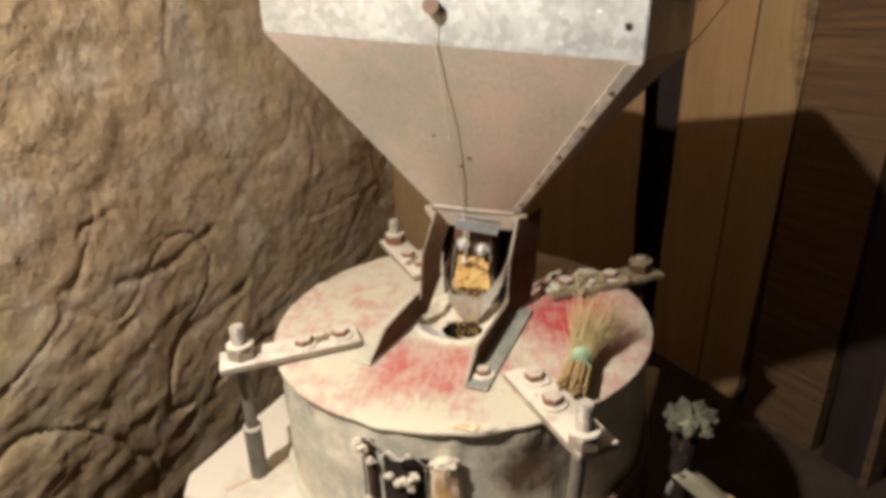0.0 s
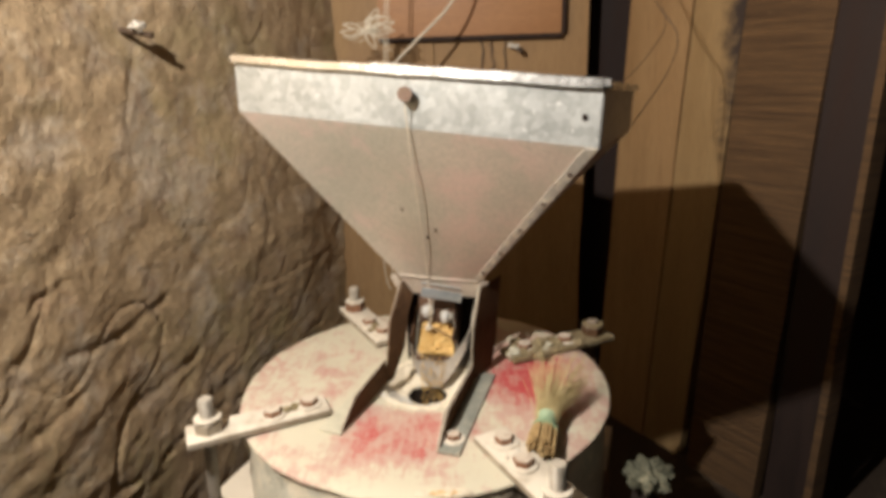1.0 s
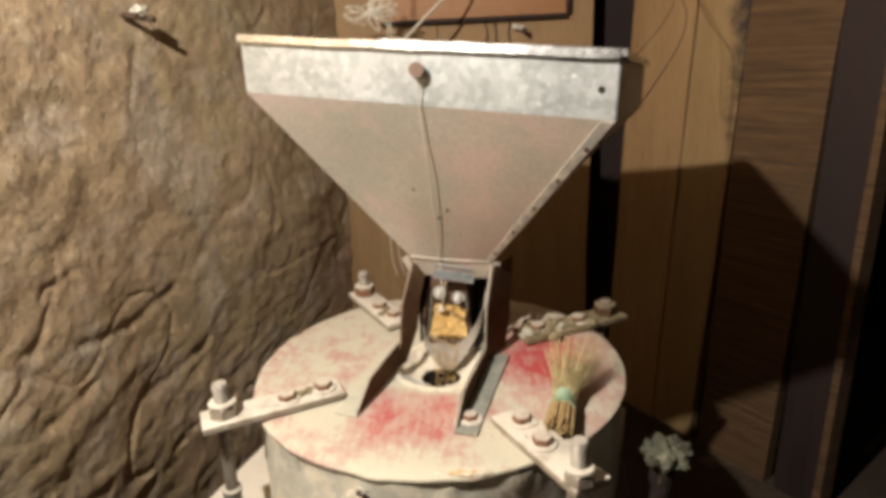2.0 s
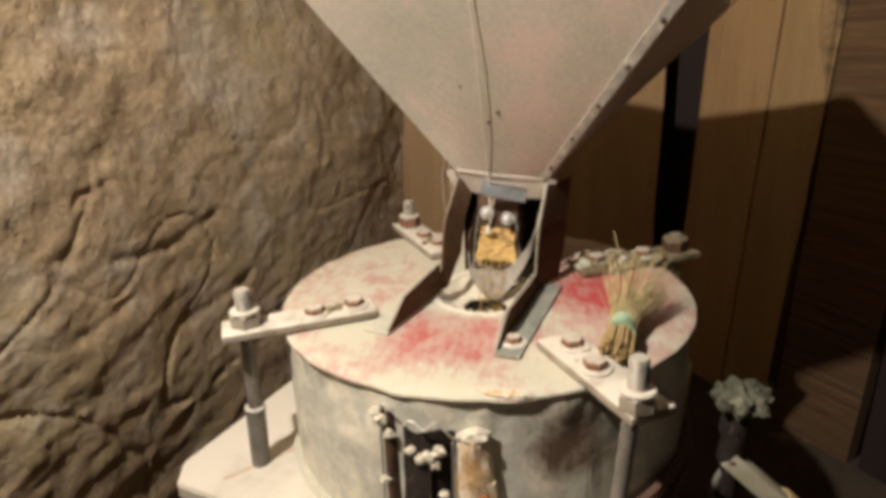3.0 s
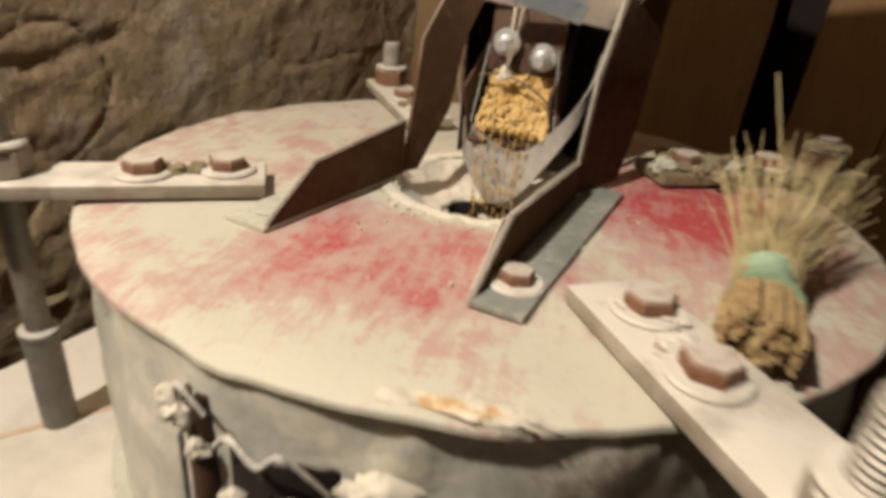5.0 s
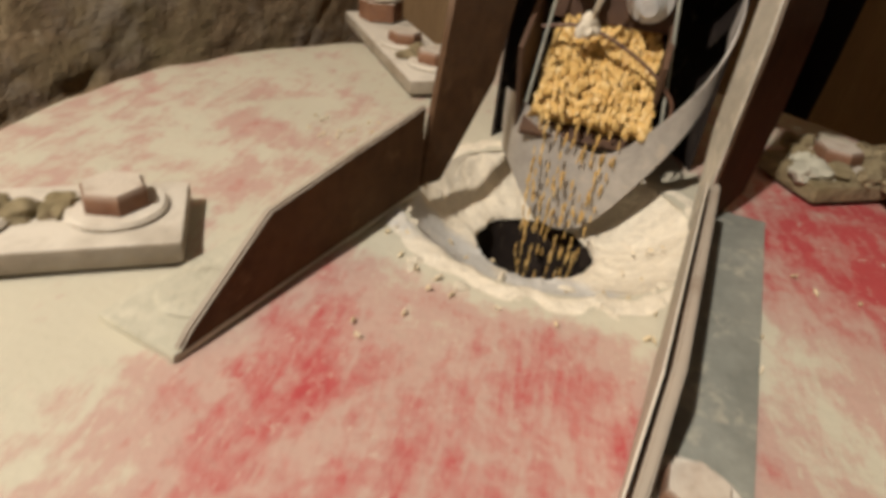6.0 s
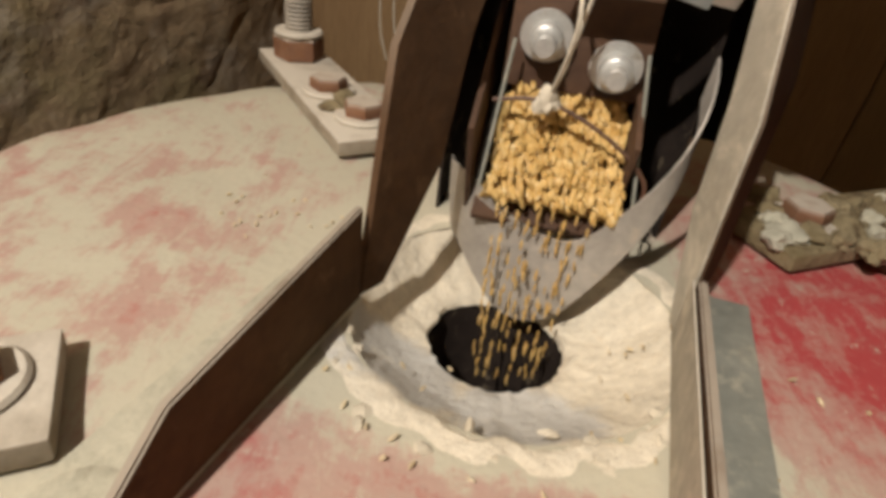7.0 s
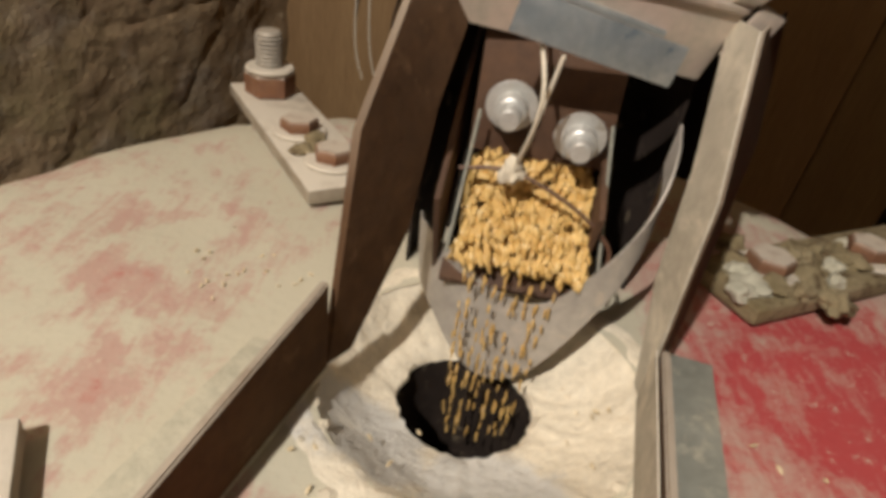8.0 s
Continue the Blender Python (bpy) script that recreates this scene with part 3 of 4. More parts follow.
            row.append(bm.verts.new((CX + r * math.cos(a), CY + r * math.sin(a), z)))
        rows.append(row)
    for a, b in zip(rows, rows[1:]):
        for i in range(n):
            bm.faces.new((a[i], a[(i + 1) % n], b[(i + 1) % n], b[i]))
    return part("shell", bm, SHELL, drum, "dented zinc sheet with flour and rust")


drum_shell()
part("foot_ring", lathe([(0.300, PLATE), (0.322, PLATE), (0.324, PLATE + 0.006), (0.318, PLATE + 0.010), (0.300, PLATE + 0.010)], 96, pose(CX, CY, 0), 0.006), FLANGE, drum, "floured ring at the foot")


def top_disc():
    """The painted top, slightly uneven, with its rolled edge and the round opening in the middle."""
    bm = bmesh.new()
    rr = [0.3150, 0.3185, 0.318, 0.314, 0.29, 0.26, 0.23, 0.20, 0.17, 0.14, 0.115, 0.095, 0.083, 0.078]
    hh = [-0.007, -0.005, -0.002, 0.0, 0, 0, 0, 0, 0, 0, 0, 0.0, 0.0015, 0.0005]
    rings = []
    for r, h in zip(rr, hh):
        ring = []
        for i in range(128):
            a = 2 * math.pi * i / 128
            e = 1 + (0.006 * noise.noise((math.cos(a) * 3, math.sin(a) * 3, 2)) + 0.006 * noise.noise((math.cos(a) * 11, math.sin(a) * 11, 2)) if r > 0.28 else 0)
            x, y = r * e * math.cos(a), r * e * math.sin(a)
            cx, cy = CX + (0.007 if r < 0.1 else 0), CY - (0.015 if r < 0.1 else 0)
            dz = 0.0020 * noise.noise((x * 16, y * 16, 5)) + 0.0008 * noise.noise((x * 45, y * 45, 5)) if 0.09 < r < 0.3 else 0
            if r > 0.3:
                dz = 0.0035 * noise.noise((math.cos(a) * 7, math.sin(a) * 7, 4)) - 0.0015
            ring.append(bm.verts.new((cx + x, cy + y, TOP + h + dz)))
        rings.append(ring)
    for a, b in zip(rings, rings[1:]):
        for i in range(128):
            bm.faces.new((a[i], a[(i + 1) % 128], b[(i + 1) % 128], b[i]))
    return part("top_disc", bm, PAINT, drum, "red painted disc under a film of flour")


top_disc()


def feed_dish():
    """The dished mouth: an uneven floury bowl down to a ragged dark hole."""
    bm = bmesh.new()
    n = 120
    prof = [(0.090, 0.0008), (0.0815, 0.0022), (0.0775, 0.0002), (0.071, -0.0085), (0.062, -0.016), (0.054, -0.024), (0.046, -0.027), (0.039, -0.029), (0.035, -0.031), (0.0345, -0.034)]
    rings = []
    for k, (r, z) in enumerate(prof):
        ring = []
        for i in range(n):
            a = 2 * math.pi * i / n
            w = 1 + ((0.06 * noise.noise((math.cos(a) * 3.2, math.sin(a) * 3.2, 1 + k * 0.12)) + 0.035 * noise.noise((math.cos(a) * 9, math.sin(a) * 9, 1 + k * 0.3))) if k < 5 else 0)
            if 6 < k < 10:
                w = 1 + 0.07 * noise.noise((math.cos(a) * 2.4, math.sin(a) * 2.4, 7)) + 0.04 * noise.noise((math.cos(a) * 8, math.sin(a) * 8, 7))
            dz = 0.0026 * noise.noise((math.cos(a) * 2 + k, math.sin(a) * 2, 4)) + 0.0016 * noise.noise((math.cos(a) * 7, math.sin(a) * 7, 4 + k * 0.8)) + 0.0008 * noise.noise((math.cos(a) * 19, math.sin(a) * 19, 4 + k * 1.7)) if 2 < k < 9 else 0
            back = 0.013 * min(1.0, max(0.0, (k - 2) / 5))
            ring.append(bm.verts.new((r * w * math.cos(a) - back * 0.4, r * w * math.sin(a) + back, TOP + z + dz)))
        rings.append(ring)
    for a, b in zip(rings, rings[1:]):
        for i in range(n):
            bm.faces.new((a[i], a[(i + 1) % n], b[(i + 1) % n], b[i]))
    part("feed_dish", bm, BOWL, drum, "floury bowl round the feed hole")
    # Black lining puts the shade inside the hole into its colour.
    part("throat", lathe([(0.042, TOP - 0.0345), (0.037, TOP - 0.036), (0.0345, TOP - 0.06), (0.034, TOP - 0.108), (0.001, TOP - 0.109)], 40, pose(-0.005, 0.013, 0), cap=False), BLACK, drum, "throat of the feed hole, coloured black for its shade")


feed_dish()


# ---- clamps ----
def lump_of(p, rnd, k):
    bm = bmesh.new()
    s = rnd.uniform(0.005, 0.012)
    bmesh.ops.create_icosphere(bm, subdivisions=3, radius=1.0)
    for v in bm.verts:
        q = 1 + 0.6 * noise.noise(v.co * 1.6 + Vector((k, k * 0.7, 2)))
        v.co = p + Vector((v.co.x * s * q, v.co.y * s * q, v.co.z * 0.006 * q))
    return bm


def hexagon(r, h, m):
    return lathe([(r * 0.93, 0), (r, 0.0015), (r, h - 0.0025), (r * 0.88, h)], 6, m)


def clamp_arm(angle, stud_r, r_in, bolts, label, stud_top=1.068, lean=(0, 0), sleeve=0.105, girth=1.0, shaded=False, nut_metal=DUSTBAR, shift=0.0, twist=0.0, reach=0.034):
    """A flat bar bolted to the disc and held down at its outer end by a threaded stud."""
    ob = thing("clamp_arm", (CX, CY, TOP), label, "clamp", "clamps round the drum")
    # Darker metals stand in for the hopper's shadow on the fourth clamp.
    steel, bar_metal = (RUSTSHADE, CAKED) if shaded else (BOLT, DUSTBAR)
    m = pose(CX, CY, 0, 0, 0, angle)
    mb = m @ pose(stud_r, 0, 0, 0, 0, twist) @ pose(-stud_r, 0, 0)
    part("bar", box((stud_r + reach - r_in, 0.056, 0.011), mb @ pose((stud_r + reach + r_in) / 2, 0, TOP + 0.0085), 0.0025), bar_metal, ob)
    for k, r in enumerate(bolts):
        at = mb @ pose(r, 0.003 - 0.006 * k, 0, 0, 0, 13 + 31 * k)
        b = part("bolt", hexagon(0.0145, 0.010, at @ pose(0, 0, TOP + 0.0165)), NUTRUST, ob)
        part("washer", lathe([(0.008, TOP + 0.014), (0.0205, TOP + 0.014), (0.0210, TOP + 0.0155), (0.0195, TOP + 0.0172), (0.008, TOP + 0.0172)], 28, at), DUSTBAR, b, "floured washer")
    foot = m @ pose(stud_r, shift, 0)
    x, y = foot.translation.x, foot.translation.y
    bot = Vector((x + lean[0], y + lean[1], PLATE))
    head = Vector((x, y, stud_top))
    d = (head - bot).normalized()
    part("shaft", tube([bot + d * (sleeve - 0.006), head - d * 0.058], 0.0098 * girth, 16), steel, ob)
    part("sleeve", lathe([(g * girth, z) for g, z in ((0.0115, 0), (0.0142, 0), (0.0142, sleeve - 0.004), (0.0155, sleeve - 0.003), (0.0152, sleeve + 0.001), (0.0106, sleeve + 0.003))], 24,
                         Matrix.Translation(bot) @ d.to_track_quat("Z", "Y").to_matrix().to_4x4()), PIPE, ob, "grey pipe sleeve")
    prof = []
    for i in range(16):
        z = stud_top - 0.060 + i * 0.0035
        prof += [(0.0104 * girth, z), (0.0118 * girth, z + 0.0013), (0.0118 * girth, z + 0.0019), (0.0104 * girth, z + 0.0032)]
    prof += [(0.0113 * girth, stud_top - 0.0025), (0.0095 * girth, stud_top)]
    part("thread", lathe(prof, 24, pose(x, y, 0)), steel, ob, "threaded stud end")
    nut = part("nut", hexagon(0.0215 * girth, 0.020, pose(x, y, TOP + 0.0145, 0, 0, angle + 17)), nut_metal, ob)
    part("washer", lathe([(0.0100 * girth, TOP + 0.0345), (0.0205 * girth, TOP + 0.0345), (0.021 * girth, TOP + 0.0365), (0.0195 * girth, TOP + 0.0385), (0.0100 * girth, TOP + 0.0385)], 28, pose(x, y, 0)), bar_metal, nut, "floured washer")
    return ob


clamp_arm(-148.7, 0.366, 0.185, (0.272, 0.213), "floured steel clamp bar with a leaning threaded stud", lean=(-0.022, 0.018), twist=-3.0)
clamp_arm(-58.8, 0.392, 0.215, (0.250, 0.307), "floured steel clamp bar beside the straw whisk", stud_top=1.073, lean=(-0.018, 0.012), sleeve=0.112, girth=0.92, shift=-0.012, reach=0.014)
clamp_arm(122.4, 0.345, 0.160, (0.255, 0.197), "floured steel clamp bar with rusty bolts and nut", nut_metal=NUTRUST)
# Dark, shortened stud: the hopper's shadow is put into its colour.
clamp_arm(27.0, 0.360, 0.165, (0.205, 0.292), "floured steel clamp bar with crumbling crust, coloured dark for the hopper's shadow", stud_top=1.045, shaded=True, nut_metal=RUSTSHADE)

crust = thing("meal_crust", (CX, CY, TOP), "olive brown crust of caked meal on the clamp", "crust")
rnd = random.Random(14)
for k in range(26):
    r, off = rnd.uniform(0.165, 0.315), rnd.gauss(0, 0.016)
    a = radians(27)
    p = Vector((CX + r * math.cos(a) - off * math.sin(a), CY + r * math.sin(a) + off * math.cos(a), TOP + 0.015))
    part("flake", lump_of(p, rnd, k), CAKED if k % 4 else FLANGE, crust)

for k, (ang, r0, r1, n) in enumerate(((-148.7, 0.225, 0.262, 5), (122.4, 0.212, 0.24, 4), (-58.8, 0.22, 0.29, 5))):
    cake = thing("meal_cake", (CX, CY, TOP + 0.014), "dark greasy meal caked between the clamp's bolts", "crust", "meal cakes")
    for i in range(n):
        a, r, off = radians(ang), rnd.uniform(r0, r1), rnd.gauss(0, 0.006)
        p = Vector((CX + r * math.cos(a) - off * math.sin(a), CY + r * math.sin(a) + off * math.cos(a), TOP + 0.0145))
        part("crumb", lump_of(p, rnd, 40 + 7 * k + i), CAKED if k < 2 else DUSTBAR, cake)

# ---- hopper ----
FL, FR = Vector((-0.275, -0.021, 1.477)), Vector((0.243, -0.180, 1.430))
DEPTH = Vector((0.130, 0.405, -0.020))
BL, BR = FL + DEPTH, FR + DEPTH
NFL, NFR = Vector((-0.050, 0.054, 1.183)), Vector((0.089, 0.072, 1.164))
NDEP = Vector((0.020, 0.120, 0.0))
NBL, NBR = NFL + NDEP, NFR + NDEP
RISE = Vector((0.003, -0.004, 0.076))
hopper = thing("grain_hopper", ((NFL + NBR) / 2), "square galvanised sheet hopper above the mill, dusted with flour", "hopper")


def panel(a, b, c, d, nu=14, nv=10, dent=0.0015, seed=0):
    """A slightly buckled sheet with corners a b (above) and d c (below)."""
    rows = []
    n = (b - a).cross(d - a).normalized()
    for j in range(nv + 1):
        v = j / nv
        row = []
        for i in range(nu + 1):
            u = i / nu
            p = (a * (1 - u) + b * u) * (1 - v) + (d * (1 - u) + c * u) * v
            e = min(u, 1 - u, v, 1 - v) * 4
            row.append(p + n * dent * min(1, e) * noise.noise(p * 9 + Vector((seed, 0, 0))))
        rows.append(row)
    return sheet(rows, 0.0016)


for name, a, b, na, nb, sd in (("front_sheet", FL, FR, NFL, NFR, 1), ("side_sheet", FR, BR, NFR, NBR, 2), ("back_sheet", BR, BL, NBR, NBL, 3), ("side_sheet", BL, FL, NBL, NFL, 4)):
    part(name, panel(a, b, nb, na, seed=sd, dent=0.004), CONE, hopper)
for a, b, sd in ((FL, FR, 5), (FR, BR, 6), (BR, BL, 7), (BL, FL, 8)):
    part("band", panel(a + RISE, b + RISE, b, a, 16, 4, 0.0015, sd), ZINC, hopper, "shiny upright zinc band")
mid = (FL + FR + BL + BR) / 4 + RISE
for a, b in ((FL, FR), (FR, BR), (BR, BL), (BL, FL)):
    out = ((a + b) / 2 + RISE - mid).normalized() * 0.007
    n = 14
    pts = []
    for i in range(n + 1):
        p = a + RISE + (b - a) * (i / n) + out * 0.5
        pts.append(p + Vector((0, 0, 0.0025 * noise.noise(p * 12))))
    bm = bmesh.new()
    rows = [[p - out * 0.55 for p in pts], [p - out * 0.5 + Vector((0, 0, 0.005)) for p in pts], [p + out * 0.6 + Vector((0, 0, 0.005)) for p in pts], [p + out * 0.8 - Vector((0, 0, 0.004)) for p in pts]]
    part("rim", sheet(rows, 0.0012), SHINY, hopper, "rolled rim")
lap = []
for i in range(11):
    p = FL.lerp(FR, 0.42 + 0.59 * i / 10) + RISE + Vector((0, 0, 0.004 + 0.002 * noise.noise((i * 0.7, 1, 4))))
    lap.append(p)
part("rim_lap", sheet([[p + Vector((0.001, -0.0085, -0.004)) for p in lap], [p + Vector((0.001, -0.0075, 0.0045)) for p in lap], [p + Vector((0.003, 0.010, 0.0055)) for p in lap]], 0.0012), SHINY, hopper, "second strip lapped over the rim")
# riveted corner seam on the right front edge
side = (BR - FR).normalized()
for k in range(5):
    p = FR.lerp(NFR, 0.12 + 0.19 * k) + side * 0.012 + Vector((0.004, 0, 0.002))
    part("rivet", lump(p, (0.0035, 0.0035, 0.0035), k, 0.1, 2), BOLT, hopper)
strip = [[FR.lerp(NFR, t) + Vector((0.0035, -0.0015, 0.001)) for t in (0.02, 0.25, 0.5, 0.75, 0.99)], [FR.lerp(NFR, t) + side * 0.02 * (1 - 0.3 * t) + Vector((0.0045, 0, 0.001)) for t in (0.02, 0.25, 0.5, 0.75, 0.99)]]
part("corner_strip", sheet(strip, 0.0015), CONE, hopper)
fwd = (FR - FL).cross(NFL - FL).normalized()
fwd = fwd if fwd.y < 0 else -fwd
left = (FL - FR).normalized()
seam = [[FR.lerp(NFR, t) + fwd * 0.0022 for t in (0.0, 0.25, 0.5, 0.75, 0.98)], [FR.lerp(NFR, t) + left * 0.017 * (1 - 0.35 * t) + fwd * 0.0042 for t in (0.0, 0.25, 0.5, 0.75, 0.98)]]
part("front_seam", sheet(seam, 0.0012), FLOURGREY, hopper, "paler lapped seam strip")
for k in range(5):
    part("rivet", lump(FR.lerp(NFR, 0.14 + 0.19 * k) + left * 0.007 + fwd * 0.005, (0.0032, 0.0032, 0.0032), 20 + k, 0.1, 2), WIRE, hopper, "dark rivet")
HOLE = FL.lerp(FR, 0.965) + RISE * 0.48 + Vector((-0.0005, -0.0018, 0))
fn = (FR - FL).cross(RISE).normalized()
# Solid black disc on the band paints the dark of a hole.
part("hole_disc", lathe([(0.0001, 0), (0.0042, 0), (0.0042, 0.0012), (0.0001, 0.0012)], 14, Matrix.Translation(HOLE) @ fn.to_track_quat("Z", "Y").to_matrix().to_4x4()), BLACK, hopper, "black disc drawn as a hole")
for u, v in ((0.40, 0.50), (0.55, 0.62), (0.49, 0.68)):
    p = (FL.lerp(FR, u)).lerp(NFL.lerp(NFR, u), v) + Vector((0, -0.0035, 0.001))
    part("spot", lump(p, (0.003, 0.0015, 0.003), u * 9, 0.3, 2), WIRE, hopper, "dark blot")
NAIL = FL.lerp(FR, 0.510) + RISE * 0.62
part("peg", tube([NAIL + Vector((0, 0.01, 0)), NAIL + Vector((0.003, -0.022, 0.0))], 0.009, 12, 1.15), surface("brown_peg", (0.16, 0.10, 0.07), (0.26, 0.18, 0.13), scale=40, fine=160), hopper, "brown wooden peg")
# collar under the cone and its slide
for a, b, sd in ((NFL, NFR, 1), (NFR, NBR, 2), (NBR, NBL, 3), (NBL, NFL, 4)):
    drop = Vector((0, 0, -0.034))
    ctr = (NFL + NBR) / 2
    ca, cb = a + (ctr - a) * 0.14 + drop, b + (ctr - b) * 0.14 + drop
    part("collar", panel(a, b, cb, ca, 8, 4, 0.002, 11 + sd), CONE, hopper, "tapered collar sheet")
for k, (a, b) in enumerate(((NFL, NFR), (NFR, NBR), (NBL, NFL))):
    part("collar_rim", tube([a + Vector((0, -0.002, 0.001)), (a + b) / 2 + Vector((0, -0.003, -0.001)), b + Vector((0, -0.002, 0.001))], 0.003, 8), CONE, hopper)
for p, s in ((NFL, -1), (NFR, 1)):
    part("corner_flap", box((0.013, 0.003, 0.026), Matrix.Translation(p + Vector((0.006 * s, -0.003, -0.010))) @ pose(0, 0, 0, 8, 24 * s, 10 * s), 0.001), CONE, hopper, "bent floury flap")
slide = thing("hopper_slide", (0.012, 0.03, 1.145), "bluish zinc slide plate closing the hopper's mouth", "slide")
(sz, mm) = beam((-0.010, 0.034, 1.165), (0.060, 0.044, 1.149), 0.08, 0.003, (0, 0, 1))
part("plate", box(sz, mm @ pose(0, 0.062, 0.002), 0.0008), BLUEZINC, slide)
part("lip", box((sz[0], 0.003, 0.017), mm @ pose(0, -0.001, -0.006), 0.0008), BLUEZINC, slide)


# ---- the two angle-iron legs that carry the hopper ----
def leg(tip, fold, kink, top, out, sweep, inner, material, label, h, w):
    """Angle iron: lies on the disc, is notched and bent up, and leans in to the hopper's collar."""
    ob = thing("angle_bracket", tip, label, "bracket", "hopper legs")
    tip, fold, kink, top, out = (Vector(v) for v in (tip, fold, kink, top, out))
    t = 0.004
    d = (fold - tip).normalized()
    up = Vector((0, 0, 1))
    o = out.normalized()
    bm = bmesh.new()
    face = [tip, fold, fold + up * h, tip + d * 0.052 + up * 0.039, tip + d * 0.01 + up * 0.010]
    lo = [bm.verts.new(p) for p in face]
    f = bm.faces.new(lo)
    ext = bmesh.ops.extrude_face_region(bm, geom=[f])
    bmesh.ops.translate(bm, verts=[v for v in ext["geom"] if isinstance(v, bmesh.types.BMVert)], vec=o * t)
    bmesh.ops.bevel(bm, geom=bm.edges[:], offset=0.0009, segments=2, affect="EDGES")
    part("web", bm, RUSTSHADE, ob)
    # Pale skin: flour, and the lit side put into the colour.
    if inner:
        s1 = -o * 0.0016
        part("lit_dust", sheet([[tip + s1 + d * 0.012 + up * 0.004, fold + s1 + up * 0.003], [tip + s1 + d * 0.050 + up * 0.036, fold + s1 + up * (h - 0.001)]], 0.0008), material, ob, "floury inner face, coloured as lit")
    size, m = beam(tip + o * w / 2 + up * 0.002, fold + o * w / 2 + up * 0.002, w, t)
    if inner:
        size, m = beam(tip + o * (w / 2 + t) + up * 0.0025, fold + d * 0.040 + o * (w / 2 + t) + up * 0.0025, w, t)
        part("flange", box(size, m, 0.001), STRIPMET, ob, "grey floured flange")
    else:
        part("flange", box(size, m, 0.001), FLANGE, ob, "flange buried in flour")
    f2 = Vector(sweep)
    bm = bmesh.new()
    add_sheet(bm, [[fold + up * 0.004, fold + up * 0.004 + f2 * 0.35], [fold.lerp(kink, 0.5) + up * 0.002, fold.lerp(kink, 0.5) + f2], [kink, kink + f2 * 1.1], [top, top + f2 * 1.1]], 0.0012 if inner else t)
    part("upright", bm, material, ob)
    if inner:
        b2 = Vector((0.50, 0.866, 0)) * 0.088
        near = [fold + up * 0.005, fold.lerp(kink, 0.5) + up * 0.002, kink, top]
        part("upright_flange", sheet([[p + Vector((0.0022, 0.002, 0)), p + b2 * k] for p, k in zip(near, (0.85, 1.0, 1.0, 0.9))], 0.0012), RUSTSHADE, ob, "rusty outer flange turned back, dark as in shade")
    if not inner:
        part("washer", lathe([(0.010, 0.0003), (0.016, 0.0003), (0.0165, 0.0010), (0.015, 0.0016), (0.010, 0.0013)], 24, Matrix.Translation(tip + d * 0.030 + o * 0.020 + up * 0.0042), 0.03), FLANGE, ob, "washer sunk in flour")
        return ob
    b = part("bolt", hexagon(0.011, 0.008, Matrix.Translation(tip + d * 0.035 + o * 0.017 + up * 0.006) @ pose(0, 0, 0, 0, 0, 20)), NUTRUST, ob)
    part("washer", lathe([(0.004, 0.003), (0.0175, 0.003), (0.018, 0.005), (0.016, 0.0068), (0.004, 0.0068)], 24, Matrix.Translation(tip + d * 0.035 + o * 0.017)), DUSTBAR, b)
    return ob


leg((-0.121, -0.166, TOP), (-0.072, -0.008, TOP), (-0.063, -0.002, 1.116), (-0.048, 0.050, 1.172), (-0.94, 0.34, 0), (0.024, 0.034, 0), None, RUSTSHADE, "rusty angle-iron leg bent up to the hopper", 0.050, 0.040)
leg((0.027, -0.206, TOP), (0.074, -0.005, TOP), (0.079, 0.006, 1.102), (0.090, 0.050, 1.160), (0.972, -0.227, 0), (-0.001, 0.028, 0), True, DUSTLIT, "rusty angle-iron leg with a broad grey flange", 0.035, 0.031)

# ---- feed shoe, grain and apron ----
shoe = thing("feed_shoe", (0.012, 0.09, 1.04), "dark feed shoe hung under the hopper, full of wheat", "chute")
part("bottom_board", box((0.066, 0.130, 0.004), pose(0.012, 0.092, 1.056, 26, 0, -6), 0.001), CHUTEWOOD, shoe)
for s in (-1, 1):
    part("side_board", box((0.003, 0.125, 0.060), pose(0.012 + 0.037 * s, 0.095, 1.078, 26, 0, -6), 0.001), CHUTEWOOD, shoe)
    part("side_edge", tube([(0.012 + 0.037 * s, 0.034, 1.046), (0.012 + 0.030 * s, 0.052, 1.112)], 0.0009, 8), STRIPMET, shoe, "thin pale grey edge")
part("front_board", box((0.066, 0.008, 0.058), pose(0.013, 0.068, 1.116, -8, 0, -6), 0.0015), CHUTEWOOD, shoe, "greasy brown front board")
for k, (x, y, z) in enumerate(((-0.004, 0.058, 1.1135), (0.029, 0.054, 1.1045))):
    at = pose(x, y, z, 96, 0, -6)
    b = part("bolt", lathe([(0.001, 0.0), (0.0118, 0.0), (0.0122, 0.0008), (0.0118, 0.0018), (0.0075, 0.0022), (0.0075, 0.0095), (0.0066, 0.0105), (0.0052, 0.0108), (0.0052, 0.0165), (0.0044, 0.0175), (0.0005, 0.0177)], 30, at), BOLTZINC, shoe, "bright zinc bolt and washer")


def grain_at(bm, p, seed, size=0.0034, along=None, slim=1.0):
    """One slender kernel; along: the way it lies, or None for any."""
    rnd = random.Random(seed)
    r = bmesh.ops.create_icosphere(bm, subdivisions=1, radius=1.0)
    if along is None:
        turn = Euler((rnd.uniform(0, 6), rnd.uniform(0, 6), rnd.uniform(0, 6))).to_matrix().to_4x4()
    else:
        d = (Vector(along) + Vector((rnd.gauss(0, 1), rnd.gauss(0, 1), rnd.gauss(0, 1))) * 0.28).normalized()
        turn = d.to_track_quat("Z", "Y").to_matrix().to_4x4()
